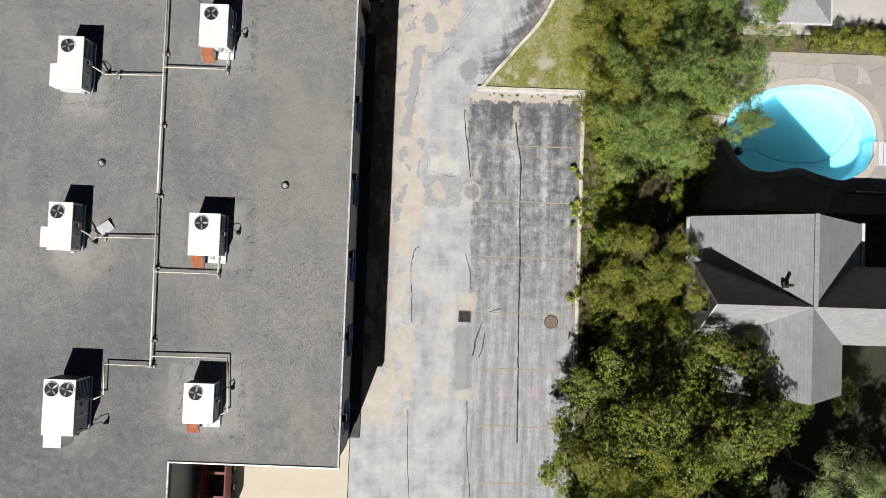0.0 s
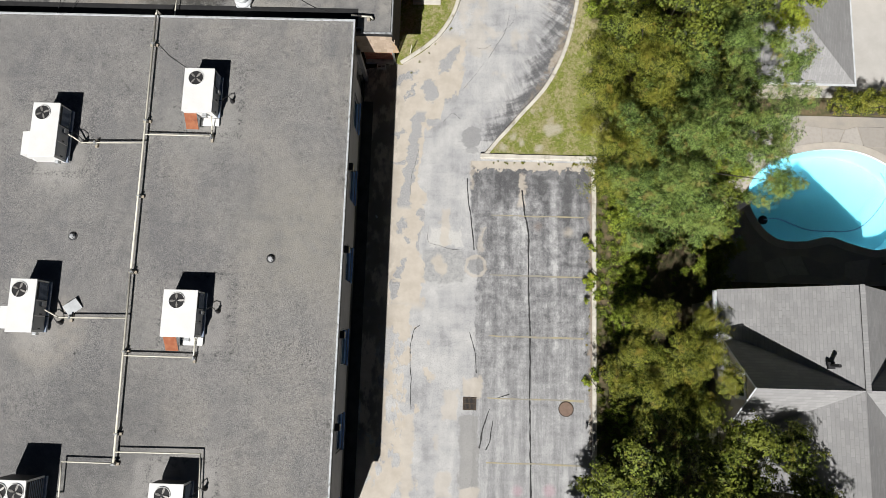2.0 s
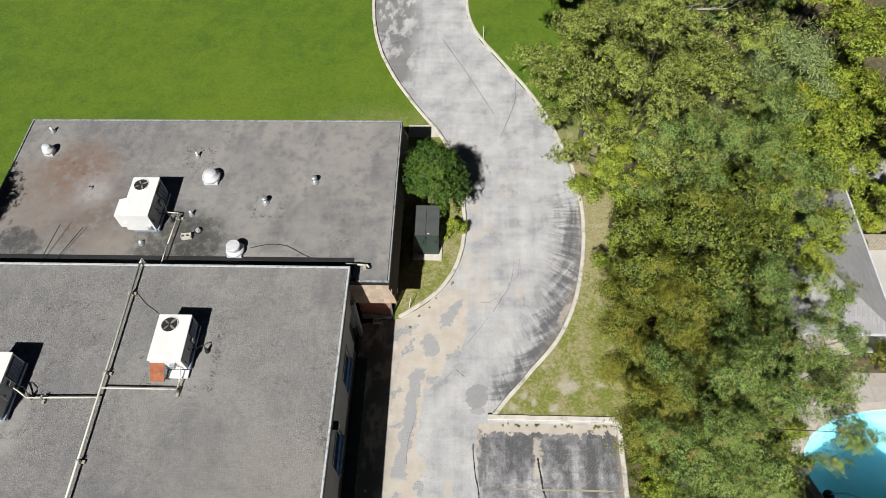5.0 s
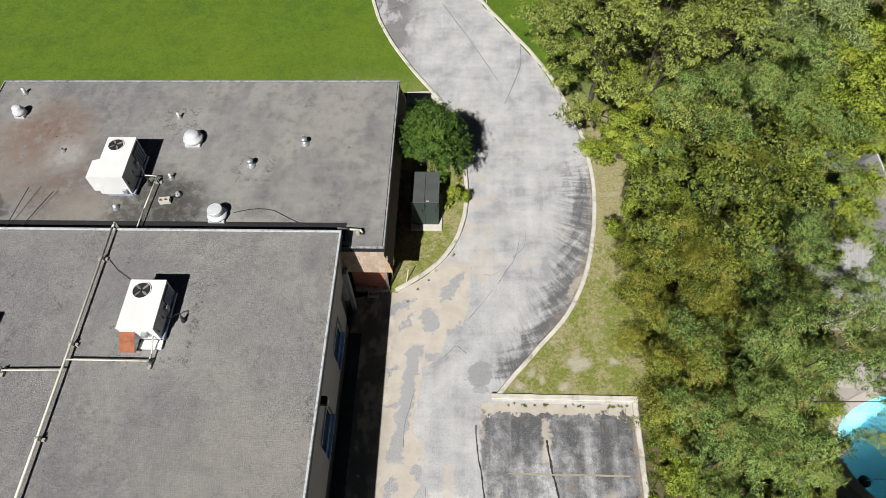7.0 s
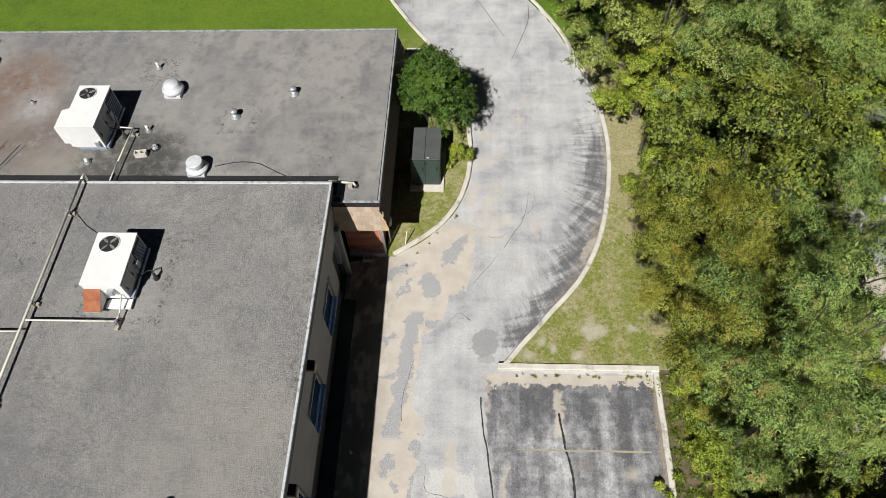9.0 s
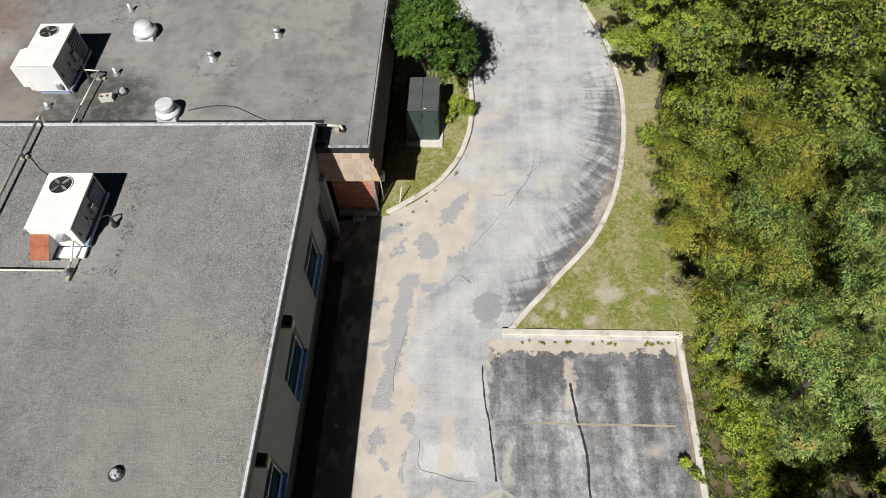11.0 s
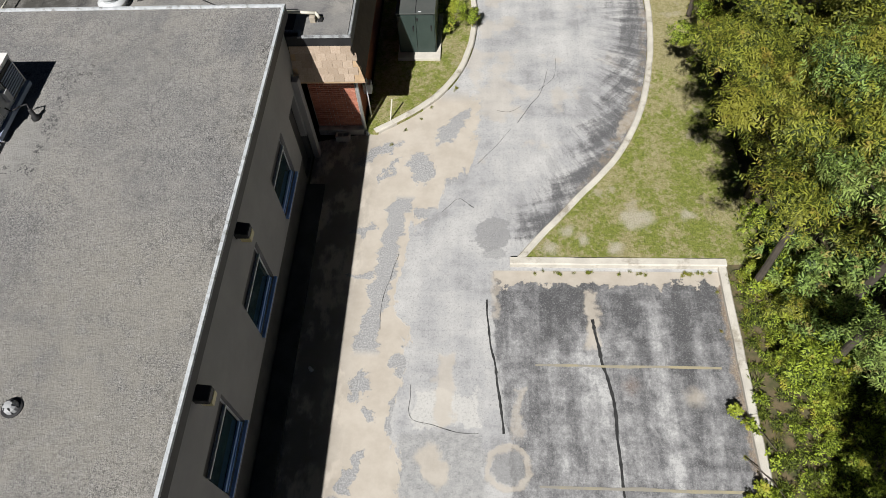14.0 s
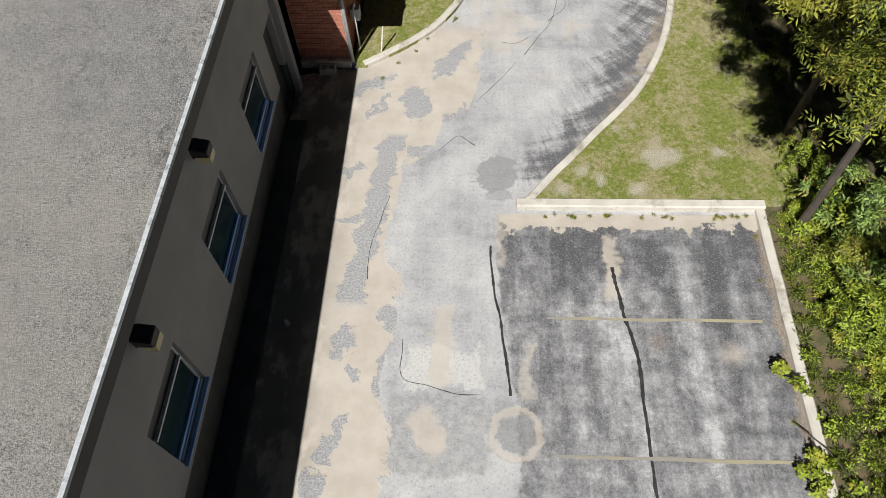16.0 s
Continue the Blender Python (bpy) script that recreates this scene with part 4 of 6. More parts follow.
# ---- pieces of roof plant ----
def fan(parent, x, y, z, r, turn):
    """A condenser fan: ring and blades over a flat black disc for the hollow's shade."""
    n = 24
    bm = bmesh.new()
    prof = [(r * 1.06, z + 0.002), (r * 1.06, z + 0.03), (r, z + 0.03), (r, z + 0.006)]
    rings = [[bm.verts.new((x + q * math.cos(2 * math.pi * k / n), y + q * math.sin(2 * math.pi * k / n), h)) for k in range(n)] for q, h in prof]
    for a, b in zip(rings, rings[1:]):
        for k in range(n):
            bm.faces.new((a[k], a[(k + 1) % n], b[(k + 1) % n], b[k]))
    ring = part("fan", bm, M_UNIT, parent)
    bm = bmesh.new()
    bmesh.ops.create_circle(bm, cap_ends=True, segments=n, radius=r, matrix=Matrix.Translation((x, y, z + 0.005)))
    part("well_shade", bm, M_DARK, ring)
    for k in range(4):
        a = radians(turn + 90 * k)
        bm = bmesh.new()
        pts = []
        for q, w in ((0.12, -0.30), (0.55, -0.36), (0.93, -0.30), (0.95, 0.28), (0.55, 0.36), (0.12, 0.3)):
            pts.append(bm.verts.new((x + r * q * math.cos(a + w * (1.3 - q)), y + r * q * math.sin(a + w * (1.3 - q)), z + 0.018 + 0.012 * (1 if w > 0 else 0))))
        bm.faces.new(pts)
        part("blade", bm, M_BLADE, ring, "grey metal fan blade")
    part("hub", rod(bmesh.new(), (x, y, z + 0.01), (x, y, z + 0.035), r * 0.16), M_FASCIA, ring)


M_BLUEBASE = plain("blue_grey_base", (0.30, 0.36, 0.46), (0.25, 0.3, 0.4), 3.0, 50.0, 0.6)


def roof_unit(x0, y0, x1, y1, z, h, fans, hood="", label="white rooftop air conditioner with a fan on top", turn=20):
    """A packaged rooftop unit on its curb: fans at the north end, panels on the east side, hood on the west or south."""
    w, d = x1 - x0, y1 - y0
    unit = thing("rooftop_unit", pose(x0, y0, z), label, "air conditioner", "units on the roof")
    part("curb", boxed(0.05, 0.05, 0, w - 0.05, d - 0.05, 0.16), M_BLUEBASE, unit, "blue-grey metal curb")
    part("body", boxed(0, 0, 0.16, w, d, h - 0.03, bevel=0.012), M_UNIT, unit)
    part("lid", boxed(-0.02, -0.02, h - 0.03, w + 0.02, d + 0.02, h, bevel=0.012), M_UNIT, unit)
    part("base_rail", boxed(w + 0.004, 0.02, 0.10, w + 0.09, d - 0.02, 0.2, bevel=0.01), M_BLUEBASE, unit)
    coil = part("coil_grille", boxed(w + 0.002, d * 0.62, 0.25, w + 0.02, d - 0.06, h - 0.1), M_FASCIA, unit, "dark coil grille")
    for k in range(8):
        zz = 0.3 + k * (h - 0.45) / 8
        part("slat", boxed(w + 0.02, d * 0.63, zz, w + 0.035, d - 0.07, zz + 0.03), M_BLUEBASE, coil)
    for a, b in ((0.04, 0.3), (0.32, 0.6)):
        p = part("panel", boxed(w + 0.002, d * a, 0.24, w + 0.016, d * b, h - 0.08, bevel=0.005), M_UNITSIDE, unit, "grey access panel")
        part("handle", boxed(w + 0.016, d * (a + 0.02), h * 0.5, w + 0.04, d * (a + 0.04), h * 0.62), M_FASCIA, p)
    part("switch_box", boxed(w + 0.02, d * 0.5, h * 0.4, w + 0.12, d * 0.58, h * 0.68, bevel=0.01), M_UNITSIDE, unit)
    part("coil_grille", boxed(0.05, d + 0.002, 0.25, w - 0.05, d + 0.02, h - 0.1), M_FASCIA, unit, "dark coil grille")
    for k in range(fans):
        fx = w / 2 - 0.12 if fans == 1 else w * (0.26 + 0.48 * k)
        fan(unit, fx, d - 0.38, h, 0.28, turn + 33 * k)
    if hood == "west":
        bm = boxed(-0.40, 0.1, 0.25, -0.002, d * 0.48, h - 0.06)
        for v in bm.verts:
            if v.co.x < -0.1 and v.co.z > 0.5:
                v.co.z -= 0.12
        part("hood", bm, M_UNIT, unit, "white intake hood")
        part("hood", boxed(-0.12, 0.0, 0.2, -0.002, 0.099, h * 0.5), M_UNIT, unit)
        part("flue", boxed(w - 0.25, -0.1, 0.3, w - 0.1, -0.002, 0.5, bevel=0.02), M_GALV, unit)
    if hood == "south":
        bm = boxed(0.0, -0.5, 0.22, 0.46, -0.002, h - 0.28)
        for v in bm.verts:
            if v.co.y < -0.3 and v.co.z > 0.4:
                v.co.z -= 0.36
        part("hood", bm, M_UNITSIDE, unit, "grey intake hood")
        bm = bmesh.new()
        zt, zb = h - 0.28, h - 0.64
        for a, b in ((0.0, 0.46), (0.5, 1.0)):
            q = [(-0.01, -0.5 * a, zt + (zb - zt) * a + 0.012), (0.47, -0.5 * a, zt + (zb - zt) * a + 0.012), (0.47, -0.5 * b - 0.02, zt + (zb - zt) * b + 0.012), (-0.01, -0.5 * b - 0.02, zt + (zb - zt) * b + 0.012)]
            f = bm.faces.new([bm.verts.new(p) for p in q])
            r = bmesh.ops.extrude_face_region(bm, geom=[f])
            bmesh.ops.translate(bm, vec=(0, 0, 0.012), verts=[v for v in r["geom"] if isinstance(v, bmesh.types.BMVert)])
        part("hood_plate", bm, M_RUST, unit, "rusted orange-brown plate")
        part("flue", boxed(w - 0.42, -0.16, 0.55, w - 0.24, -0.002, 0.72, bevel=0.02), M_GALV, unit)
        part("base_plate", boxed(w * 0.42, -0.3, 0.06, w + 0.05, -0.002, 0.12), M_UNIT, unit)
    return unit


roof_unit(-15.75, 9.05, -14.75, 11.15, ROOF_A, 0.98, 1, "west")
roof_unit(-10.1, 11.0, -8.98, 12.7, ROOF_A, 0.92, 1, "south", "white rooftop air conditioner with a rusted hood", 50)
roof_unit(-15.76, 2.5, -14.82, 4.41, ROOF_A, 0.98, 1, "west", turn=70)
roof_unit(-10.12, 2.5, -8.9, 4.18, ROOF_A, 0.92, 1, "south", "white rooftop air conditioner with a rusted hood", 5)
twin = roof_unit(-15.38, -4.78, -14.15, -2.61, ROOF_A, 1.3, 2, "", "large white rooftop air conditioner with two fans", 40)
part("hood", boxed(0.02, -0.52, 0.25, 0.74, -0.002, 1.2, bevel=0.012), M_UNIT, twin, "white intake hood")
roof_unit(-10.0, -4.2, -8.82, -2.62, ROOF_A, 0.92, 1, "south", "white rooftop air conditioner with a rusted hood", 75)
roof_unit(-13.05, 17.3, -12.0, 19.2, ROOF_B, 1.2, 1, "west", "white rooftop air conditioner beside brown stains", 30)


def tube(pts, r, seg=8):
    bm = bmesh.new()
    for a, b in zip(pts, pts[1:]):
        rod(bm, a, b, r, seg=seg)
    for p in pts[1:-1]:
        bmesh.ops.create_icosphere(bm, subdivisions=1, radius=r * 1.15, matrix=Matrix.Translation(p))
    return bm


PZ = 4.785
gas = thing("gas_pipe", pose(0, 0, 0), "cream-painted gas pipe running across the roof", "pipe")
part("main", tube([(-11.70, -2.14, PZ), (-11.77, 5, PZ), (-11.79, 15.22, PZ), (-11.77, 15.4, PZ), (-11.77, 15.42, 4.1)], 0.04), M_PIPE, gas, smooth=True)
for pts in (
    [(-11.74, 9.92, PZ), (-14.2, 9.86, PZ), (-14.5, 10.05, 5.0), (-14.72, 10.15, 5.1)],
    [(-11.74, 10.26, PZ), (-9.16, 10.26, PZ), (-9.14, 10.5, PZ), (-9.14, 10.98, 5.0)],
    [(-11.72, 3.14, PZ), (-14.3, 3.08, PZ), (-14.55, 3.25, 5.0), (-14.7, 3.35, 5.1)],
    [(-11.70, 1.76, PZ), (-9.12, 1.76, PZ), (-9.1, 2.45, PZ), (-9.1, 2.49, 5.0)],
    [(-11.68, -2.1, PZ), (-13.58, -2.1, PZ), (-13.56, -3.35, PZ), (-13.85, -3.5, 4.95), (-14.16, -3.5, 5.0)],
    [(-11.68, -1.7, PZ), (-8.56, -1.66, PZ), (-8.46, -3.85, PZ), (-8.7, -3.95, PZ)],
):
    part("branch", tube(pts, 0.027), M_PIPE, gas, smooth=True)


def pipe_block(x, y, z, turn):
    b = thing("pipe_support", pose(x, y, z, 0, 0, turn), "small wooden sleeper block under the gas pipe", "support", "pipe supports")
    part("block", boxed(-0.16, -0.05, 0, 0.16, 0.05, 0.09, bevel=0.008), M_BLOCK, b)
    part("saddle", boxed(-0.045, -0.045, 0.09, 0.045, 0.045, 0.166), M_GALV, b)
    part("clamp", boxed(-0.06, -0.03, 0.24, 0.06, 0.03, 0.26), M_GALV, b)
    for s in (-0.055, 0.055):
        part("bolt", rod(bmesh.new(), (s, 0, 0.09), (s, 0, 0.285), 0.01, seg=6), M_GALV, b)


for y in (14.0, 10.83, 7.81, 4.88, 1.9, -1.08, -2.14):
    pipe_block(-11.72 - 0.006 * y, y, ROOF_A, 0)
for x, y in ((-13.68, 9.88), (-9.16, 10.22), (-13.9, 3.1), (-9.12, 1.72)):
    pipe_block(x, y, ROOF_A, 90)
low = thing("gas_pipe", pose(0, 0, 0), "cream-painted gas pipe across the annex roof", "pipe")
part("main", tube([(-11.4, 15.45, 4.02), (-11.36, 16.6, 4.02), (-11.27, 18.12, 4.02), (-11.75, 18.14, 4.05), (-11.93, 18.5, 4.35), (-12.06, 18.35, 4.4)], 0.025), M_PIPE, low, smooth=True)
pipe_block(-11.28, 18.0, ROOF_B - 0.03, 0)
stub = thing("drain_pipe", pose(-3.35, 15.75, ROOF_B), "cream pipe stub crossing the roof corner", "pipe")
part("main", tube([(-0.75, 0.0, 0.28), (0.05, 0.0, 0.22), (0.12, -0.03, 0.1)], 0.04), M_PIPE, stub, smooth=True)
part("stand", boxed(-0.12, -0.1, 0, 0.02, 0.1, 0.16, bevel=0.01), M_BLOCK, stub)
part("cap", boxed(0.06, -0.06, 0.0, 0.18, 0.04, 0.09, bevel=0.01), M_FASCIA, stub)


def cable_stand(x, y, z, pts, label="black flexible cable on a small roof stand"):
    c = thing("cable", pose(x, y, z), label, "cable", "cables at the units")
    part("boot", lathe([(0.09, 0), (0.09, 0.05), (0.05, 0.09), (0.045, 0.26), (0.03, 0.28)], 12), M_FASCIA, c, smooth=True)
    part("lead", tube(pts, 0.016, 6), M_BLACK, c, smooth=True)


for x, y, dx, dy in ((-14.15, 9.95, -0.5, 0.25), (-8.5, 11.75, -0.4, -0.1), (-14.3, 2.9, -0.4, 0.2), (-8.4, 3.5, -0.4, 0.05), (-13.45, -4.5, -0.7, -0.2), (-8.35, -2.9, -0.4, -0.2), (-11.55, 17.9, -0.45, 0.1)):
    z = ROOF_B if y > 15 else ROOF_A
    cable_stand(x, y, z, [(0, 0, 0.26), (-0.05, 0.08, 0.34), (dx * 0.5, dy * 0.6 + 0.12, 0.3), (dx * 0.8, dy, 0.32), (dx, dy, 0.42)])
bracket = thing("tipped_bracket", pose(-13.9, 3.5, ROOF_A), "loose pale metal tray tipped on the roof", "tray")
part("tray", boxed(-0.28, -0.22, 0.05, 0.28, 0.22, 0.09, bevel=0.01), M_GALV, bracket).matrix_basis = pose(0, 0, 0.03, 12, 6, 38)
part("foot", boxed(-0.05, -0.26, 0, 0.05, 0.26, 0.07), M_FASCIA, bracket)


def roof_drain(x, y, z=ROOF_A):
    d = thing("roof_drain", pose(x, y, z), "dark domed roof drain strainer", "drain", "roof drains")
    part("flange", lathe([(0.17, 0), (0.17, 0.02), (0.13, 0.03), (0.12, 0.02)], 16), M_FASCIA, d)
    dome = part("strainer", lathe([(0.12, 0.02), (0.11, 0.09), (0.07, 0.14), (0.02, 0.15)], 12), M_UNITSIDE, d)
    for k in range(6):
        a = k * math.pi / 3
        part("rib", rod(bmesh.new(), (0.125 * math.cos(a), 0.125 * math.sin(a), 0.02), (0.07 * math.cos(a), 0.07 * math.sin(a), 0.15), 0.012, seg=5), M_FASCIA, dome)


roof_drain(-14.23, 6.2)
roof_drain(-10.37, 17.42, ROOF_B)
roof_drain(-6.55, 5.55)


def exhaust(x, y, s, kind):
    f = thing("exhaust_fan", pose(x, y, ROOF_B), "spun metal exhaust fan on a square curb", "roof vent", "vents on the annex roof")
    part("curb", boxed(-0.3 * s, -0.3 * s, 0, 0.3 * s, 0.3 * s, 0.12, bevel=0.01), M_FLASH, f, "pale metal curb")
    if kind == "dome":
        part("hood", lathe([(0.2 * s, 0.12), (0.36 * s, 0.14), (0.39 * s, 0.21), (0.37 * s, 0.29), (0.29 * s, 0.33), (0.285 * s, 0.43), (0.23 * s, 0.49), (0.02, 0.51)], 24), M_FLASH, f, "pale spun metal hood", smooth=True)
    else:
        part("skirt", lathe([(0.3 * s, 0.12), (0.37 * s, 0.13), (0.37 * s, 0.19), (0.27 * s, 0.24), (0.24 * s, 0.25)], 24), M_FLASH, f, smooth=True)
        part("drum", lathe([(0.24 * s, 0.24), (0.25 * s, 0.34), (0.28 * s, 0.35), (0.28 * s, 0.47), (0.26 * s, 0.495), (0.02, 0.505)], 24), M_FLASH, f, "bright metal drum")


exhaust(-17.95, 21.5, 0.66, "dome")
exhaust(-10.36, 20.08, 1.0, "dome")
exhaust(-8.63, 16.42, 0.98, "drum")


def vent_pipe(x, y, h, r, capped, z=ROOF_B):
    v = thing("vent_pipe", pose(x, y, z), "short pale vent pipe with a dark boot", "roof vent", "vents on the annex roof")
    part("boot", lathe([(r * 2.2, 0), (r * 2.0, 0.03), (r * 1.25, 0.12), (r * 1.15, 0.14)], 14), M_GALV, v, smooth=True)
    part("pipe", rod(bmesh.new(), (0, 0, 0.0), (0, 0, h), r), M_FLASH, v, smooth=True)
    if capped:
        part("cap", lathe([(r * 1.15, h - 0.02), (r * 1.55, h), (r * 1.55, h + 0.06), (r * 1.0, h + 0.1), (0.01, h + 0.11)], 16), M_GALV, v, "grey-blue metal cap", smooth=True)


for x, y, h, r, cap in ((-7.86, 18.87, 0.26, 0.085, True), (-5.93, 20.0, 0.24, 0.085, True), (-11.28, 21.36, 0.3, 0.055, False), (-10.82, 18.2, 0.28, 0.055, False), (-18.25, 22.75, 0.3, 0.06, False), (-12.55, 16.75, 0.2, 0.06, False), (-15.5, 19.55, 0.14, 0.04, False)):
    vent_pipe(x, y, h, r, cap)
block = thing("concrete_block", pose(-10.76, 17.08, ROOF_B, 0, 0, 8), "hollow grey concrete block lying on the roof", "block")
bm = bmesh.new()
for x0, x1, y0, y1 in ((-0.2, 0.2, -0.1, -0.065), (-0.2, 0.2, 0.065, 0.1), (-0.2, -0.165, -0.065, 0.065), (0.165, 0.2, -0.065, 0.065), (-0.02, 0.02, -0.065, 0.065)):
    box(bm, x0, y0, 0, x1, y1, 0.19)
part("shell", bm, M_KERB, block)
copy_thing(block, pose(-3.25, 15.3, 0.0, 0, 0, 0))
wire = thing("loose_cable", pose(0, 0, 0), "thin black cable trailing across the annex roof", "cable")
pts = [(-8.1 + 0.3 * k, 16.6 + 0.2 * math.sin(k * 0.5) - 0.075 * max(0, k - 5), ROOF_B + 0.012) for k in range(11)]
part("lead", tube(pts, 0.016, 5), M_BLACK, wire, smooth=True)
wire = thing("loose_cable", pose(0, 0, 0), "thin black cable lying on the gravel roof", "cable")
part("lead", tube([(-11.6, 14.0, ROOF_A + 0.012), (-11.2, 13.6, ROOF_A + 0.012), (-10.6, 13.2, ROOF_A + 0.012), (-9.9, 12.75, ROOF_A + 0.012)], 0.012, 5), M_BLACK, wire, smooth=True)
frame_bar = thing("bent_rod", pose(0, 0, 0), "bent dark metal rods leaning by the parapet", "rod")
part("rod", tube([(-15.9, 17.4, 4.2), (-16.4, 15.6, 3.86), (-15.9, 15.55, 3.86), (-15.1, 17.4, 3.95)], 0.015, 6), M_FASCIA, frame_bar)
red = thing("red_rack_trailer", pose(-9.95, -7.6, 0.03), "dark red steel rack trailer on the apron", "trailer")
M_RED = plain("dark_red_paint", (0.20, 0.035, 0.025), (0.15, 0.03, 0.02), 4.0, 50.0, 0.5)
part("deck", boxed(-0.55, -2.0, 0.5, 0.55, 1.5, 0.58), M_FASCIA, red)
for s in (-0.55, 0.5):
    part("rail", boxed(s, -2.0, 0.58, s + 0.05, 1.5, 1.5), M_RED, red)
for y in (-2.0, -0.9, 0.2, 1.3):
    part("crossbar", boxed(-0.5, y, 1.38, 0.5, y + 0.12, 1.46), M_RED, red)
for s in (-0.6, 0.48):
    for y in (-0.7, 0.2):
        w = part("wheel", rod(bmesh.new(), (s, y, 0.28), (s + 0.14, y, 0.28), 0.28, seg=16), M_BLACK, red)
        part("rim", rod(bmesh.new(), (s - 0.004, y, 0.28), (s + 0.144, y, 0.28), 0.15, seg=12), M_GALV, w)

# ---- the drive's own things ----
def strip(pts, widths, z=0.004):
    """A narrow flat ribbon, wandering a little, 3 mm thick."""
    bm, rows = bmesh.new(), []
    line = smooth_line(pts, 14) if len(pts) > 2 else [tuple(Vector(pts[0]).lerp(Vector(pts[1]), k / 8)) for k in range(9)]
    for i, (x, y) in enumerate(line):
        a, b = Vector(line[max(i - 1, 0)]), Vector(line[min(i + 1, len(line) - 1)])
        d = (b - a).normalized()
        t = i / (len(line) - 1)
        w = (widths[0] + (widths[1] - widths[0]) * t) * (0.42 + 0.9 * abs(noise.noise(Vector((x * 7, y * 7, 0)))))
        o = 0.03 * noise.noise(Vector((x * 2.3, y * 2.3, 4)))
        rows.append([bm.verts.new((x - d.y * (s * w + o), y + d.x * (s * w + o), z)) for s in (0.5, -0.5)])
    for a, b in zip(rows, rows[1:]):
        bm.faces.new((a[0], a[1], b[1], b[0]))
    return bm


CRACKS = [
    ([(0.88, 10.1), (0.93, 9.3), (1.05, 8.5), (1.2, 7.5), (1.27, 6.8)], (0.075, 0.085)),
    ([(3.36, 9.6), (3.5, 8.6), (3.68, 7.6), (3.7, 6.3), (3.72, 5.0), (3.80, 3.2), (3.83, 0.2), (3.89, -2.3), (3.97, -5.8)], (0.12, 0.10)),
    ([(-1.05, 3.42), (-1.3, 3.1), (-1.42, 2.2), (-1.34, 1.1), (-1.3, -0.26)], (0.05, 0.05)),
    ([(-1.3, -4.4), (-1.25, -6.4), (-1.1, -8.6), (-1.0, -11)], (0.05, 0.05)),
    ([(1.15, 3.15), (1.4, 2.35), (1.52, 1.4)], (0.05, 0.05)),
    ([(1.5, -3.9), (1.6, -6.3), (1.8, -8.5), (1.9, -11)], (0.06, 0.06)),
    ([(2.95, 0.55), (2.65, 0.45), (2.39, 0.34)], (0.10, 0.06)),
    ([(2.1, -0.1), (1.9, -0.7), (1.68, -1.76)], (0.05, 0.11)),
    ([(2.24, -0.6), (2.15, -1.4), (1.98, -1.83)], (0.06, 0.09)),
    ([(-0.32, 12.72), (-0.1, 12.98), (0.12, 13.15), (0.3, 13.05), (0.52, 12.86)], (0.02, 0.025)),
    ([(0.6, 14.35), (1.05, 14.95), (1.55, 15.65)], (0.025, 0.012)),
    ([(1.15, 16.4), (1.5, 16.34), (1.85, 16.55)], (0.012, 0.02)),
    ([(1.74, 15.9), (2.0, 16.4), (2.45, 17.15), (2.68, 18.1)], (0.03, 0.012)),
    ([(2.4, 17.2), (2.85, 17.8), (2.95, 18.6)], (0.015, 0.01)),
    ([(-1.66, 9.25), (-1.66, 10.0), (-1.36, 11.4)], (0.02, 0.015)),
    ([(-0.82, 7.9), (-0.78, 7.15), (-0.25, 6.96), (0.2, 6.82), (0.72, 6.8)], (0.018, 0.02)),
    ([(3.1, 30.2), (3.0, 28.5), (2.2, 26.0)], (0.03, 0.03)),
    ([(-1.0, 33.5), (0.4, 30.8), (1.9, 27.6)], (0.035, 0.03)),
    ([(-4.1, 33.0), (-3.3, 33.4), (-2.6, 34.0)], (0.03, 0.02)),
]
for pts, w in CRACKS:
    tagged(part("crack", strip(pts, w), M_CRACK, drive), "black tar-filled crack")
for y in (8.42, 5.71, 3.02, 0.35, -2.34, -5.05, -7.75):
    part("stall_line", strip([(2.0, y), (6.15, y)], (0.09, 0.13), 0.005), M_LINE, drive, "faded yellow stall line")

grate = thing("storm_drain", pose(1.235, 0.09, 0.002), "rusty iron storm drain grate set in the drive", "drain")
M_IRON = plain("rusty_iron", (0.10, 0.075, 0.055), (0.065, 0.05, 0.04), 8.0, 50.0, 0.8, 0.3)
# thin near-black plate under the bars, coloured for the shade below
part("pit_shade", boxed(-0.26, -0.24, 0.0, 0.26, 0.24, 0.006), M_DARK, grate)
bm = bmesh.new()
for x0, y0, x1, y1 in ((-0.29, -0.27, 0.29, -0.23), (-0.29, 0.23, 0.29, 0.27), (-0.29, -0.23, -0.25, 0.23), (0.25, -0.23, 0.29, 0.23), (-0.25, -0.02, 0.25, 0.02)):
    box(bm, x0, y0, 0.0, x1, y1, 0.022)
part("grate_frame", bm, M_IRON, grate)
for k in range(9):
    part("bar", boxed(-0.225 + 0.056 * k - 0.011, -0.23, 0.004, -0.225 + 0.056 * k + 0.011, 0.23, 0.02), M_IRON, grate)
cover = thing("manhole_cover", pose(5.39, 0.0, 0.002), "round rust-brown manhole cover in the lot", "manhole cover")
part("ring", lathe([(0.33, 0), (0.33, 0.012), (0.30, 0.014), (0.295, 0.004)], 28), M_IRON, cover)
part("lid", lathe([(0.29, 0.0), (0.29, 0.014), (0.27, 0.018), (0.02, 0.018)], 28), plain("rust_lid", (0.22, 0.15, 0.115), (0.17, 0.115, 0.085), 8.0, 60.0, 0.8), cover)
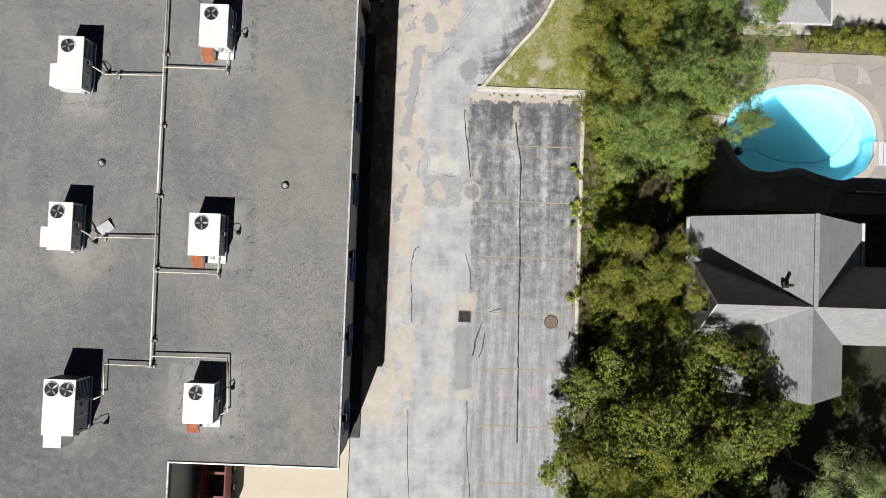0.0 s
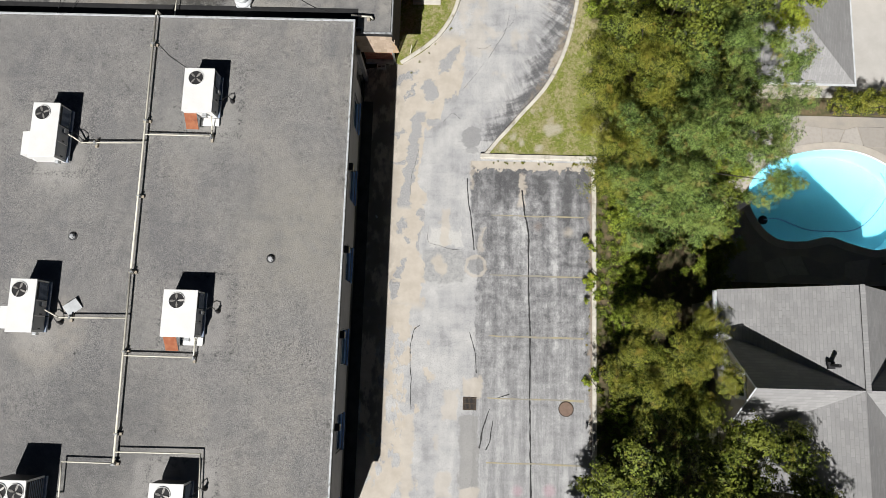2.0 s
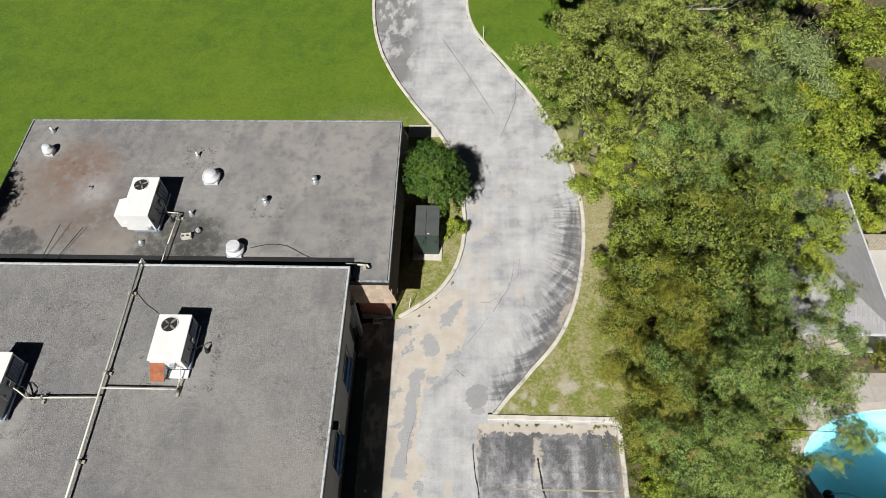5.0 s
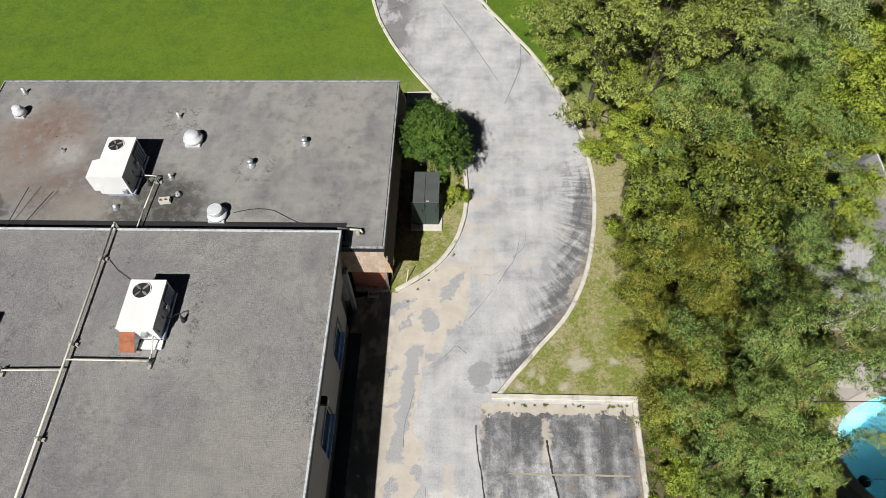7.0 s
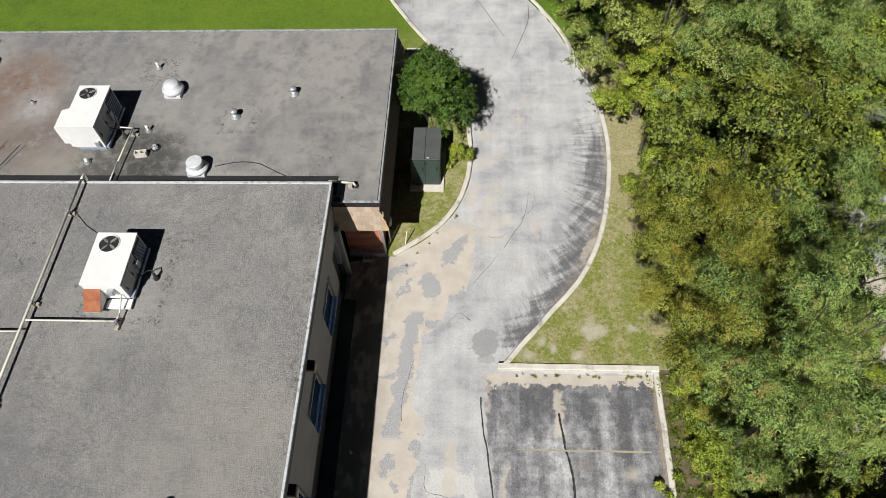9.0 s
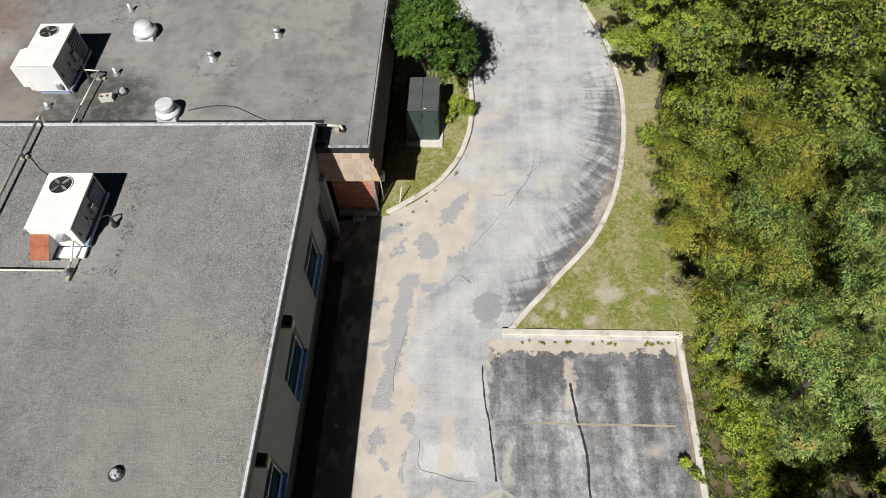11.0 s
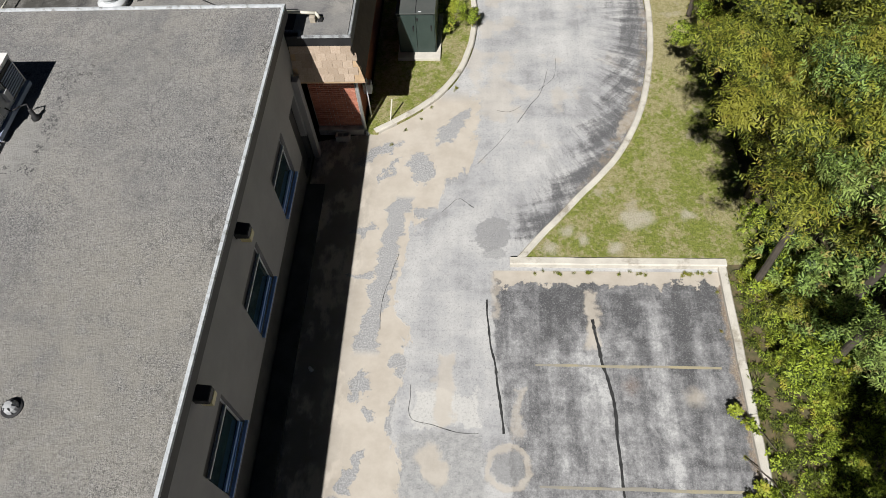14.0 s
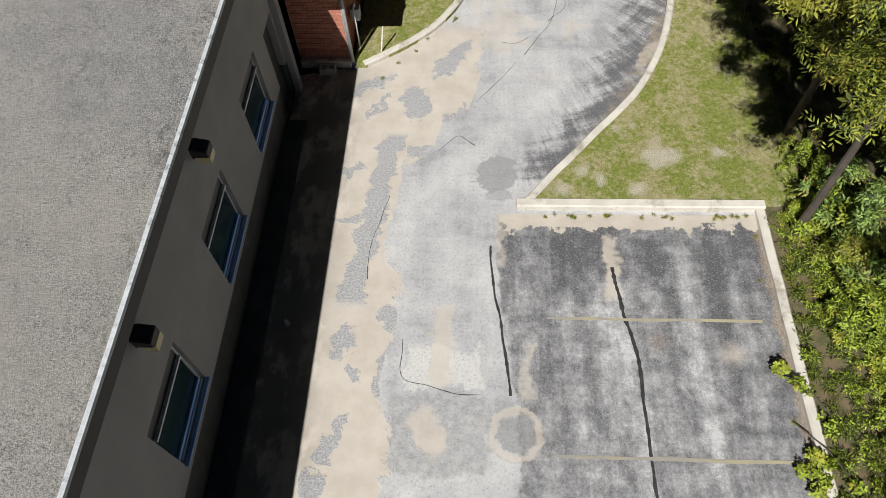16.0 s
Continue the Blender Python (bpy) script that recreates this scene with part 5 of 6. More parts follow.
cup = tagged(part("paper_cup", lathe([(0.035, 0), (0.05, 0.12), (0.046, 0.12), (0.032, 0.01)], 14), M_FRAME), "crumpled white paper cup on the asphalt", "cup")
cup.matrix_basis = pose(-3.2, 8.25, 0.045, 90, 0, 40)

# ---- the green transformer cabinet ----
cab = thing("transformer_cabinet", pose(-1.85, 18.55, 0.09), "dark green steel transformer cabinet on a concrete pad", "cabinet")
part("pad", boxed(-0.06, -0.12, -0.05, 1.26, 2.0, 0.10, bevel=0.015), M_KERB, cab, "pale concrete pad")
bm = boxed(0, 0.17, 0.10, 1.13, 1.9, 1.38)
for v in bm.verts:
    if v.co.z > 1 and v.co.y < 1:
        v.co.y = 0.34
part("body", bm, M_GREENBOX, cab)
# lid a paler green: the gloss on top is put into the colour
part("lid", boxed(-0.025, 0.31, 1.382, 1.155, 1.94, 1.43, bevel=0.012), plain("sheen_green_lid", (0.075, 0.085, 0.08), (0.095, 0.10, 0.095), 3.0, 50.0, 0.5), cab, "green lid, made paler for its sheen")
part("seam", boxed(0.555, 0.33, 1.431, 0.575, 1.93, 1.438), M_FASCIA, cab)
for x0, x1 in ((0.03, 0.555), (0.575, 1.10)):
    bm = boxed(x0, 0.0, 0.13, x1, 0.03, 1.36)
    for v in bm.verts:
        v.co.y += 0.17 * (v.co.z - 0.1) / 1.28 + 0.132
    d = part("door", bm, M_GREENBOX, cab)
    part("door_handle", boxed(x0 + 0.42, 0.21, 0.86, x0 + 0.46, 0.245, 1.04, bevel=0.006), M_FASCIA, d)
    part("hinge", boxed(x0 + 0.01, 0.26, 1.18, x0 + 0.05, 0.29, 1.28), M_FASCIA, d)
part("label", boxed(0.64, 0.36, 1.431, 0.74, 0.40, 1.436), M_FRAME, cab, "small white label bar")

stake = tagged(part("marker_stake", rod(bmesh.new(), (0, 0, -0.05), (0.12, 0.10, 0.72), 0.022, seg=7), M_PIPE), "pale leaning wooden marker stake in the grass", "stake", "marker stakes")
stake.matrix_basis = pose(-1.95, 15.95, 0.09)
for x, y in ((1.35, 33.5), (0.75, 37.2), (-24.5, 23.8)):
    copy_thing(stake, pose(x, y, 0.09, 0, 0, 60))
meter = thing("gas_meter", pose(-2.66, 16.35, 0.09), "small grey meter with white bent pipe", "meter")
part("case", boxed(0.02, -0.12, 0.75, 0.26, 0.12, 1.1, bevel=0.03), M_UNITSIDE, meter)
part("pipe", tube([(0.14, -0.2, 0.0), (0.14, -0.2, 1.2), (0.14, -0.02, 1.25), (0.14, 0.0, 1.1)], 0.025), M_FRAME, meter, "white bent pipe", smooth=True)
path = part("walkway", slab([(-2.55, 25.9), (-0.75, 25.95), (-1.2, 26.75), (-2.55, 26.7)], 0.0, 0.112), M_KERB)
tagged(path, "short pale concrete walk to the drive", "pavement", kind="structure")

# ---- the neighbours' gardens ----
YARD = -1.54
POOL = [(14.1, 10.1), (14.55, 8.75), (15.4, 7.95), (16.6, 7.85), (17.8, 8.1), (18.8, 7.8), (20.1, 7.55), (21.25, 8.2), (21.8, 9.6), (21.3, 11.2), (19.9, 12.15), (18.3, 12.4), (16.4, 12.1), (14.8, 11.3)]


def closed_line(pts, n=5):
    k = len(pts)
    out = []
    for i in range(k):
        a, b, c, d = (Vector(pts[(i + j - 1) % k]) for j in range(4))
        for s in range(n):
            t = s / n
            q = 0.5 * (2 * b + (c - a) * t + (2 * a - 5 * b + 4 * c - d) * t * t + (3 * b - a - 3 * c + d) * t ** 3)
            out.append((q.x, q.y))
    return out


RIM = closed_line(POOL)
seam = min(range(len(RIM)), key=lambda i: RIM[i][0])
ring = [RIM[(seam - i) % len(RIM)] for i in range(len(RIM))]
sy = ring[0][1]
deck_line = [(12.3, sy - 0.002), (12.3, 5.9), (45, 5.9), (45, 14.0), (12.3, 14.0), (12.3, sy + 0.002), (ring[0][0], sy + 0.002)] + ring[1:] + [(ring[0][0], sy - 0.002)]
deck = part("patio", slab(deck_line, YARD - 0.05, YARD + 0.05), M_PATIO)
tagged(deck, "grey-brown flagstone pool deck", "patio", kind="structure")
pool = thing("swimming_pool", pose(0, 0, 0), "kidney-shaped pool with bright turquoise water", "pool", kind="structure")
bm = bmesh.new()
rows = []
for z, s in ((YARD + 0.04, 1.0), (YARD - 0.75, 0.995), (YARD - 0.85, 0.98)):
    rows.append([bm.verts.new((17.95 + (x - 17.95) * s, 10 + (y - 10) * s, z)) for x, y in RIM])
for a, b in zip(rows, rows[1:]):
    for k in range(len(RIM)):
        bm.faces.new((a[k], a[(k + 1) % len(RIM)], b[(k + 1) % len(RIM)], b[k]))
bm.faces.new(rows[-1])
part("basin", bm, M_WATERFLOOR, pool, "pale turquoise plaster basin")
M_COPING = plain("pale_coping", (0.50, 0.46, 0.40), (0.44, 0.40, 0.35), 2.0, 50.0, 0.9)
part("coping", edged(RIM, [(-0.03, YARD + 0.054), (-0.03, YARD + 0.085), (0.32, YARD + 0.085), (0.32, YARD + 0.054)]), M_COPING, pool, "pale stone coping")
bm = bmesh.new()
bm.faces.new([bm.verts.new((x, y, YARD - 0.1)) for x, y in RIM])
bmesh.ops.triangulate(bm, faces=list(bm.faces))
water = part("water", bm, M_WATER, pool, "clear rippled water")
water.visible_shadow = False
for k in range(3):
    part("step", boxed(21.62 + 0.24 * k, 8.4, YARD - 0.6, 21.84 + 0.24 * k, 9.6, YARD + 0.075 + 0.02 * k, bevel=0.02), M_FRAME, pool, "white pool step")
hose = thing("pool_hose", pose(0, 0, 0), "dark floating vacuum hose with its cleaner head", "hose")
hp = [(14.9, 8.9), (15.6, 8.95), (16.8, 8.5), (17.9, 8.42), (19.0, 8.5), (19.7, 8.9), (20.4, 9.7), (20.8, 10.5), (20.5, 11.3)]
part("tube", tube([(x, y, YARD - 0.09) for x, y in smooth_line(hp, 4)], 0.022, 6), M_SILL, hose, smooth=True)
part("head", lathe([(0.2, -1.74), (0.22, -1.68), (0.1, -1.62)], 12), M_FASCIA, hose).matrix_basis = pose(14.9, 8.9, 0)
chair = thing("sun_lounger", pose(13.6, 9.45, YARD + 0.05, 0, 0, -50), "dark mesh sun lounger beside the pool", "lounger")
chair.scale = (0.7, 0.7, 0.7)
part("bed", boxed(-0.3, -0.6, 0.28, 0.3, 0.6, 0.32), M_FASCIA, chair)
bm = boxed(-0.3, 0.6, 0.28, 0.3, 1.1, 0.32)
for v in bm.verts:
    v.co.z += max(0, v.co.y - 0.6) * 0.7
part("backrest", bm, M_FASCIA, chair)
for x in (-0.27, 0.27):
    for y in (-0.5, 0.5):
        part("leg", rod(bmesh.new(), (x, y, 0), (x, y, 0.28), 0.02, seg=6), M_FASCIA, chair)
fence = thing("iron_fence", pose(20.2, 6.9, YARD), "black iron fence at the pool deck", "fence")
part("rail", boxed(0, -0.02, 1.0, 6, 0.02, 1.04), M_FASCIA, fence)
part("rail", boxed(0, -0.02, 0.15, 6, 0.02, 0.19), M_FASCIA, fence)
for k in range(50):
    part("picket", rod(bmesh.new(), (0.12 * k, 0, 0.05), (0.12 * k, 0, 1.08), 0.01, seg=5), M_FASCIA, fence)
for x in (0.0, 2.0, 4.0, 6.0):
    part("post", boxed(x - 0.03, -0.03, 0, x + 0.03, 0.03, 1.15), M_FASCIA, fence)


def gable_roof(bm, ridge0, ridge1, half, drop, thick=0.12):
    """Two slopes about a level ridge, with thickness."""
    a, b = Vector(ridge0), Vector(ridge1)
    d = (b - a).normalized()
    s = Vector((-d.y, d.x, 0))
    for sign in (1, -1):
        e = s * sign * half - Vector((0, 0, drop))
        vs = [bm.verts.new(p) for p in (a, b, b + e, a + e)] + [bm.verts.new(p - Vector((0, 0, thick))) for p in (a, b, b + e, a + e)]
        for f in ((0, 1, 2, 3), (7, 6, 5, 4), (0, 4, 5, 1), (1, 5, 6, 2), (2, 6, 7, 3), (3, 7, 4, 0)):
            bm.faces.new([vs[i] for i in f])
    return bm


# sheet over the soil, near-black so the trees' shade is in its colour
bed = part("shade_bed", slab([(11.2, -11.0), (26, -11.0), (26, -0.4), (11.2, -0.4)], YARD - 0.1, YARD + 0.08), M_SHADE_SOIL)
tagged(bed, "ground under the garden trees, darkened for their shade", "garden bed", kind="structure")
house = thing("gabled_house", pose(0, 0, 0), "neighbouring house with steep grey shingled cross gables", "house")
roof = part("roof", gable_roof(bmesh.new(), (14.8, 5.05, 6.0), (14.76, 1.3, 6.0), 3.8, 3.4), M_SHINGLE_Y, house, "grey shingled roof")
part("roof", gable_roof(bmesh.new(), (14.72, 1.4, 5.985), (14.7, -2.45, 5.985), 2.8, 2.8), M_SHINGLE_Y, house, "grey shingled roof")
part("roof", gable_roof(bmesh.new(), (10.95, 1.35, 6.02), (24.0, 1.45, 6.02), 1.7, 2.8), M_SHINGLE_X, house, "pale grey steep roof")
part("ridge_cap", boxed(14.7, 1.3, 6.0, 14.88, 5.06, 6.03), M_SHINGLE_X, roof)
bm = bmesh.new()
box(bm, 11.4, -0.2, YARD, 18.2, 4.8, 2.6)
box(bm, 12.4, -2.2, YARD, 17.1, -0.21, 3.1)
box(bm, 18.21, 0.0, YARD, 24.0, 2.8, 3.15)
part("wall", bm, M_SIDING, house, "cream siding")
for (x, y0, y1, zb, n) in ((4.86, 11.4, 18.2, 2.6, 1), (-2.3, 12.5, 16.9, 3.1, -1)):
    bm = bmesh.new()
    f = bm.faces.new([bm.verts.new(p) for p in ((y0, x, zb), (y1, x, zb), ((y0 + y1) / 2, x, 5.75))])
    r = bmesh.ops.extrude_face_region(bm, geom=[f])
    bmesh.ops.translate(bm, vec=(0, -0.12 * n, 0), verts=[v for v in r["geom"] if isinstance(v, bmesh.types.BMVert)])
    part("gable", bm, M_SIDING, house)
bm = bmesh.new()
f = bm.faces.new([bm.verts.new(p) for p in ((11.2, -0.2, 3.1), (11.2, 2.9, 3.1), (11.2, 1.35, 5.75))])
r = bmesh.ops.extrude_face_region(bm, geom=[f])
bmesh.ops.translate(bm, vec=(0.12, 0, 0), verts=[v for v in r["geom"] if isinstance(v, bmesh.types.BMVert)])
part("gable", bm, M_SIDING, house)
for a, b in (((10.93, 1.35, 6.06), (10.93, 3.05, 3.26)), ((10.93, 1.35, 6.06), (10.93, -0.35, 3.26))):
    part("bargeboard", rod(bmesh.new(), a, b, 0.03, seg=4), M_FRAME, house, "white bargeboard")
gw = part("window", boxed(11.14, 1.0, 3.8, 11.19, 1.7, 4.5), M_PANE, house)
part("window_frame", boxed(11.15, 0.86, 3.65, 11.195, 1.84, 4.65), M_FRAME, gw)
part("gutter", boxed(10.85, 3.1, 2.5, 10.985, 5.05, 2.62), M_FRAME, house, "white gutter")
part("gutter", boxed(18.615, 3.1, 2.5, 18.75, 5.05, 2.62), M_FRAME, house, "white gutter")
vent = part("roof_vent", rod(bmesh.new(), (13.9, 2.2, 5.3), (13.9, 2.2, 5.95), 0.06), M_FASCIA, house, "black roof vent pipe")
part("collar", boxed(13.78, 2.08, 5.3, 14.02, 2.32, 5.42), M_FASCIA, vent)


def hip_roof(x0, y0, x1, y1, z, rise, inset):
    bm = bmesh.new()
    xm = (x0 + x1) / 2
    e = [bm.verts.new(p) for p in ((x0, y0, z), (x1, y0, z), (x1, y1, z), (x0, y1, z))]
    r = [bm.verts.new((xm, y0 + inset, z + rise)), bm.verts.new((xm, y1 - inset, z + rise))]
    for f in ((e[0], e[1], r[0]), (e[1], e[2], r[1], r[0]), (e[2], e[3], r[1]), (e[3], e[0], r[0], r[1])):
        bm.faces.new(f)
    bm.faces.new(e[::-1])
    return bm


bung = thing("hip_roofed_bungalow", pose(0, 0, 0), "low house with a grey hipped shingle roof", "house")
roof = part("roof", hip_roof(11.2, 14.4, 17.7, 21.65, 1.45, 1.7, 2.6), M_SHINGLE_Y, bung, "grey shingled hip roof")
part("roof", hip_roof(11.15, 17.6, 15.95, 23.6, 1.47, 1.4, 2.0), M_SHINGLE_Y, bung, "grey shingled hip roof of the back wing")
part("gutter", boxed(17.7, 14.4, 1.38, 17.77, 21.65, 1.46), M_FLASH, roof, "pale gutter")
part("gutter", boxed(11.2, 14.33, 1.38, 17.77, 14.4, 1.46), M_FLASH, roof, "pale gutter")
part("wall", boxed(11.6, 21.21, YARD, 15.5, 23.2, 1.4), M_SIDING, bung)
part("wall", boxed(11.6, 14.85, YARD, 17.3, 21.2, 1.4), M_SIDING, bung)
M_PAVER = plain("pale_paver", (0.50, 0.48, 0.45), (0.45, 0.43, 0.40), 1.5, 40.0, 0.9)
court = part("courtyard", slab([(17.4, 14.95), (45, 14.95), (45, 20.3), (17.4, 20.3)], YARD - 0.05, YARD + 0.05), M_PAVER)
tagged(court, "pale paved courtyard behind the hedge", "patio", kind="structure")
yard = part("garden_lawn", slab([(17.4, 20.31), (45, 20.31), (45, 23.4), (17.4, 23.4)], YARD - 0.1, YARD + 0.04), M_LAWN)
tagged(yard, "small garden lawn beside the low house", "lawn", kind="structure")
nook = part("patio_north", slab([(19.6, 24.5), (22.5, 24.3), (22.5, 26.0), (19.4, 25.9)], YARD - 0.1, YARD + 0.05), M_PAVER)
tagged(nook, "pale paved patio among the trees", "patio", kind="structure")
fence2 = thing("board_fence", pose(17.9, 20.36, YARD + 0.04), "low brown board fence", "fence")
for k in range(24):
    part("board", boxed(0.16 * k, -0.02, 0, 0.16 * k + 0.14, 0.02, 1.25, bevel=0.005), M_BLOCK, fence2)
part("rail", boxed(0, 0.021, 1.0, 3.8, 0.06, 1.08), M_BLOCK, fence2)
# flagstones round the pool
FLAG = Nodes("flag", 0.92)
_r = FLAG.t.nodes.new("ShaderNodeObjectInfo").outputs["Random"]
_c = FLAG.mix(_r, (0.31, 0.285, 0.255), (0.44, 0.41, 0.375))
_c = FLAG.mix(FLAG.span(FLAG.noise(6.0, 5.0), 0.4, 0.75, 0.0, 0.4), _c, (0.28, 0.25, 0.22))
FLAG = FLAG.finish(_c, FLAG.noise(20.0, 3.0), 0.4, 0.01)
rng = random.Random(5)
grid = {(i, j): (12.9 + 0.95 * i + rng.uniform(-0.27, 0.27), 6.1 + 0.9 * j + rng.uniform(-0.25, 0.25)) for i in range(14) for j in range(10)}
inside = lambda x, y: any(math.hypot(x - q[0], y - q[1]) < 0.62 for q in RIM) or (((x - 17.9) / 4.0) ** 2 + ((y - 10.0) / 2.4) ** 2 < 1.0)
for i in range(13):
    for j in range(9):
        q = [Vector(grid[p]) for p in ((i, j), (i + 1, j), (i + 1, j + 1), (i, j + 1))]
        c = sum(q, Vector((0, 0))) / 4
        if inside(c.x, c.y) or c.y > 13.6:
            continue
        part("flagstone", slab([tuple(c + (p - c) * 0.95) for p in q], YARD + 0.051, YARD + 0.068), FLAG, deck)

# ---- trees, shrubs, weeds ----
def leaf_mass(rng, centres, radii, count, size, squash=0.75, slim=0.085, fern=False, inner=False, tuft=30):
    """Sprays of narrow leaflets on the outer shells of many lobes."""
    centres, radii = np.array(centres), np.array(radii)
    w = radii ** 2
    # sprays gather in flat tufts on the shells of the lobes, with dark gaps between the tufts
    clumps = max(4, count // tuft)
    pick = rng.choice(len(radii), clumps, p=w / w.sum())
    d = rng.normal(size=(clumps, 3))
    d[:, 2] = np.abs(d[:, 2]) * 1.1 - 0.15
    d /= np.linalg.norm(d, axis=1)[:, None]
    shell = 0.97 + rng.uniform(-0.25, 0.3, clumps)
    heart = centres[pick] + d * (radii[pick] * shell)[:, None] * np.array([1, 1, squash])
    spread = np.minimum(0.037 * tuft * size, 0.36 * radii[pick]) * rng.uniform(0.7, 1.4, clumps)
    which = np.arange(count) % clumps
    off = rng.normal(size=(count, 3)) * np.array([1, 1, 0.36])
    p = heart[which] + off * spread[which][:, None]
    d = d[which] * 0.7 + off * 0.45
    # one spray in eight is a broad one deep inside its lobe, and keeps the light from falling through
    deep = (np.arange(count) % 8 == 5) & inner
    back = centres[pick][which]
    p[deep] = back[deep] + (p[deep] - back[deep]) * 0.45
    d /= np.linalg.norm(d, axis=1)[:, None]
    axis = rng.normal(size=(count, 3))
    axis -= d * (axis * d).sum(axis=1)[:, None]
    axis = axis / np.linalg.norm(axis, axis=1)[:, None] + d * 0.35 + rng.normal(scale=0.2, size=(count, 3))
    axis[:, 2] = axis[:, 2] * 0.55 - 0.12
    axis /= np.linalg.norm(axis, axis=1)[:, None]
    side = np.cross(axis, rng.normal(scale=0.35, size=(count, 3)) + d * 0.8 + np.array([0, 0, 0.55]))
    side /= np.linalg.norm(side, axis=1)[:, None]
    nrm = np.cross(side, axis)
    size = size * (rng.uniform(0.65, 1.35, count) * np.where(deep, 1.4, 1.0))[:, None]
    slim = slim * np.where(deep, 1.4, 1.0)[:, None]
    verts = []
    for s, along, out in ((1, 0.0, 1), (-1, 0.12, 1), (1, 0.4, 1), (-1, 0.55, 0.9), (1, 0.8, 0.8), (0, 0.9, 0)) if fern else ((1, 0.1, 1), (-1, 0.2, 1), (1, 0.55, 0.85), (0, 0.75, 0)):
        root = p + axis * along * size
        tip = (axis * 0.6 + side * s * out) if s else axis
        tip = tip / np.linalg.norm(tip, axis=1)[:, None] - nrm * rng.uniform(0.05, 0.45, (count, 1))
        wide = np.cross(tip, nrm)
        length, half = size * 0.68, size * slim
        verts.append(np.stack([root, root + tip * length * 0.45 + wide * half, root + tip * length, root + tip * length * 0.45 - wide * half], axis=1).reshape(-1, 3))
    v = np.concatenate(verts)
    return v, np.arange(len(v)).reshape(-1, 4)


def leaf_mesh(name, v, f, material):
    me = bpy.data.meshes.new(name)
    me.vertices.add(len(v))
    me.vertices.foreach_set("co", v.ravel())
    me.loops.add(f.size)
    me.loops.foreach_set("vertex_index", f.ravel().astype(np.int32))
    me.polygons.add(len(f))
    me.polygons.foreach_set("loop_start", (np.arange(len(f)) * 4).astype(np.int32))
    me.update(calc_edges=True)
    me.materials.append(material)
    return me


def build_tree(seed, height, radius, material, label, sprays, leaf, lobes=22, squash=0.75, bare=0.35, name="tree", slim=0.085, lobe=(0.12, 0.21), limb_step=5, fern=False, even=False):
    """A broad tree at the origin: tapered trunk, forking limbs, a crown of many leaf sprays."""
    rng = np.random.default_rng(seed)
    tree = thing(name, pose(0, 0, 0), label, name)
    fork = height * bare
    thick = min(radius * 0.034, 0.16)
    bm = bmesh.new()
    rod(bm, (0, 0, -0.3), (0.06, 0.03, fork * 0.5), thick * 1.1, thick * 0.9)
    rod(bm, (0.06, 0.03, fork * 0.5), (0, 0, fork), thick * 0.9, thick * 0.8)
    part("trunk", bm, M_BARK, tree)
    centres, radii = [], []
    for k in range(lobes):
        a = k * 2.39996 + rng.uniform(-0.5, 0.5)
        u = math.sqrt((k + 0.5) / lobes)
        r = radius * rng.uniform(0.66, 0.94) * u
        top = math.sqrt(max(0.0, 1 - (u * 0.92) ** 2))
        z = fork + (height - fork) * (0.06 + 0.84 * top * rng.choice((rng.uniform(0.25, 0.55), rng.uniform(0.6, 0.85), rng.uniform(0.95, 1.2), rng.uniform(0.95, 1.2))))
        if even:
            r, z = radius * 0.76 * u, fork + (height - fork) * (0.04 + 0.84 * top * rng.uniform(0.86, 1.0))
        centres.append((r * math.cos(a), r * math.sin(a), z))
        radii.append(radius * rng.uniform(*lobe))
    for (x, y, z), r in list(zip(centres, radii))[::limb_step]:
        bm = bmesh.new()
        mid = Vector((x * 0.45, y * 0.45, fork + (z - fork) * 0.5))
        rod(bm, (0, 0, fork * 0.96), mid, thick * 0.36, thick * 0.18, 6)
        rod(bm, mid, (x, y, z + r * 0.3), thick * 0.18, thick * 0.06, 6)
        for j in range(3):
            e = Vector((x, y, z)) + Vector(rng.normal(size=3)).normalized() * r * 0.8
            rod(bm, (x, y, z), e, thick * 0.08, thick * 0.03, 4)
        part("limb", bm, M_BARK, tree)
    v, f = leaf_mass(rng, centres, radii, sprays, leaf, squash, slim, fern, height > 3)
    crown = new("crown", leaf_mesh("crown", v, f, material))
    crown.parent = tree
    return tree


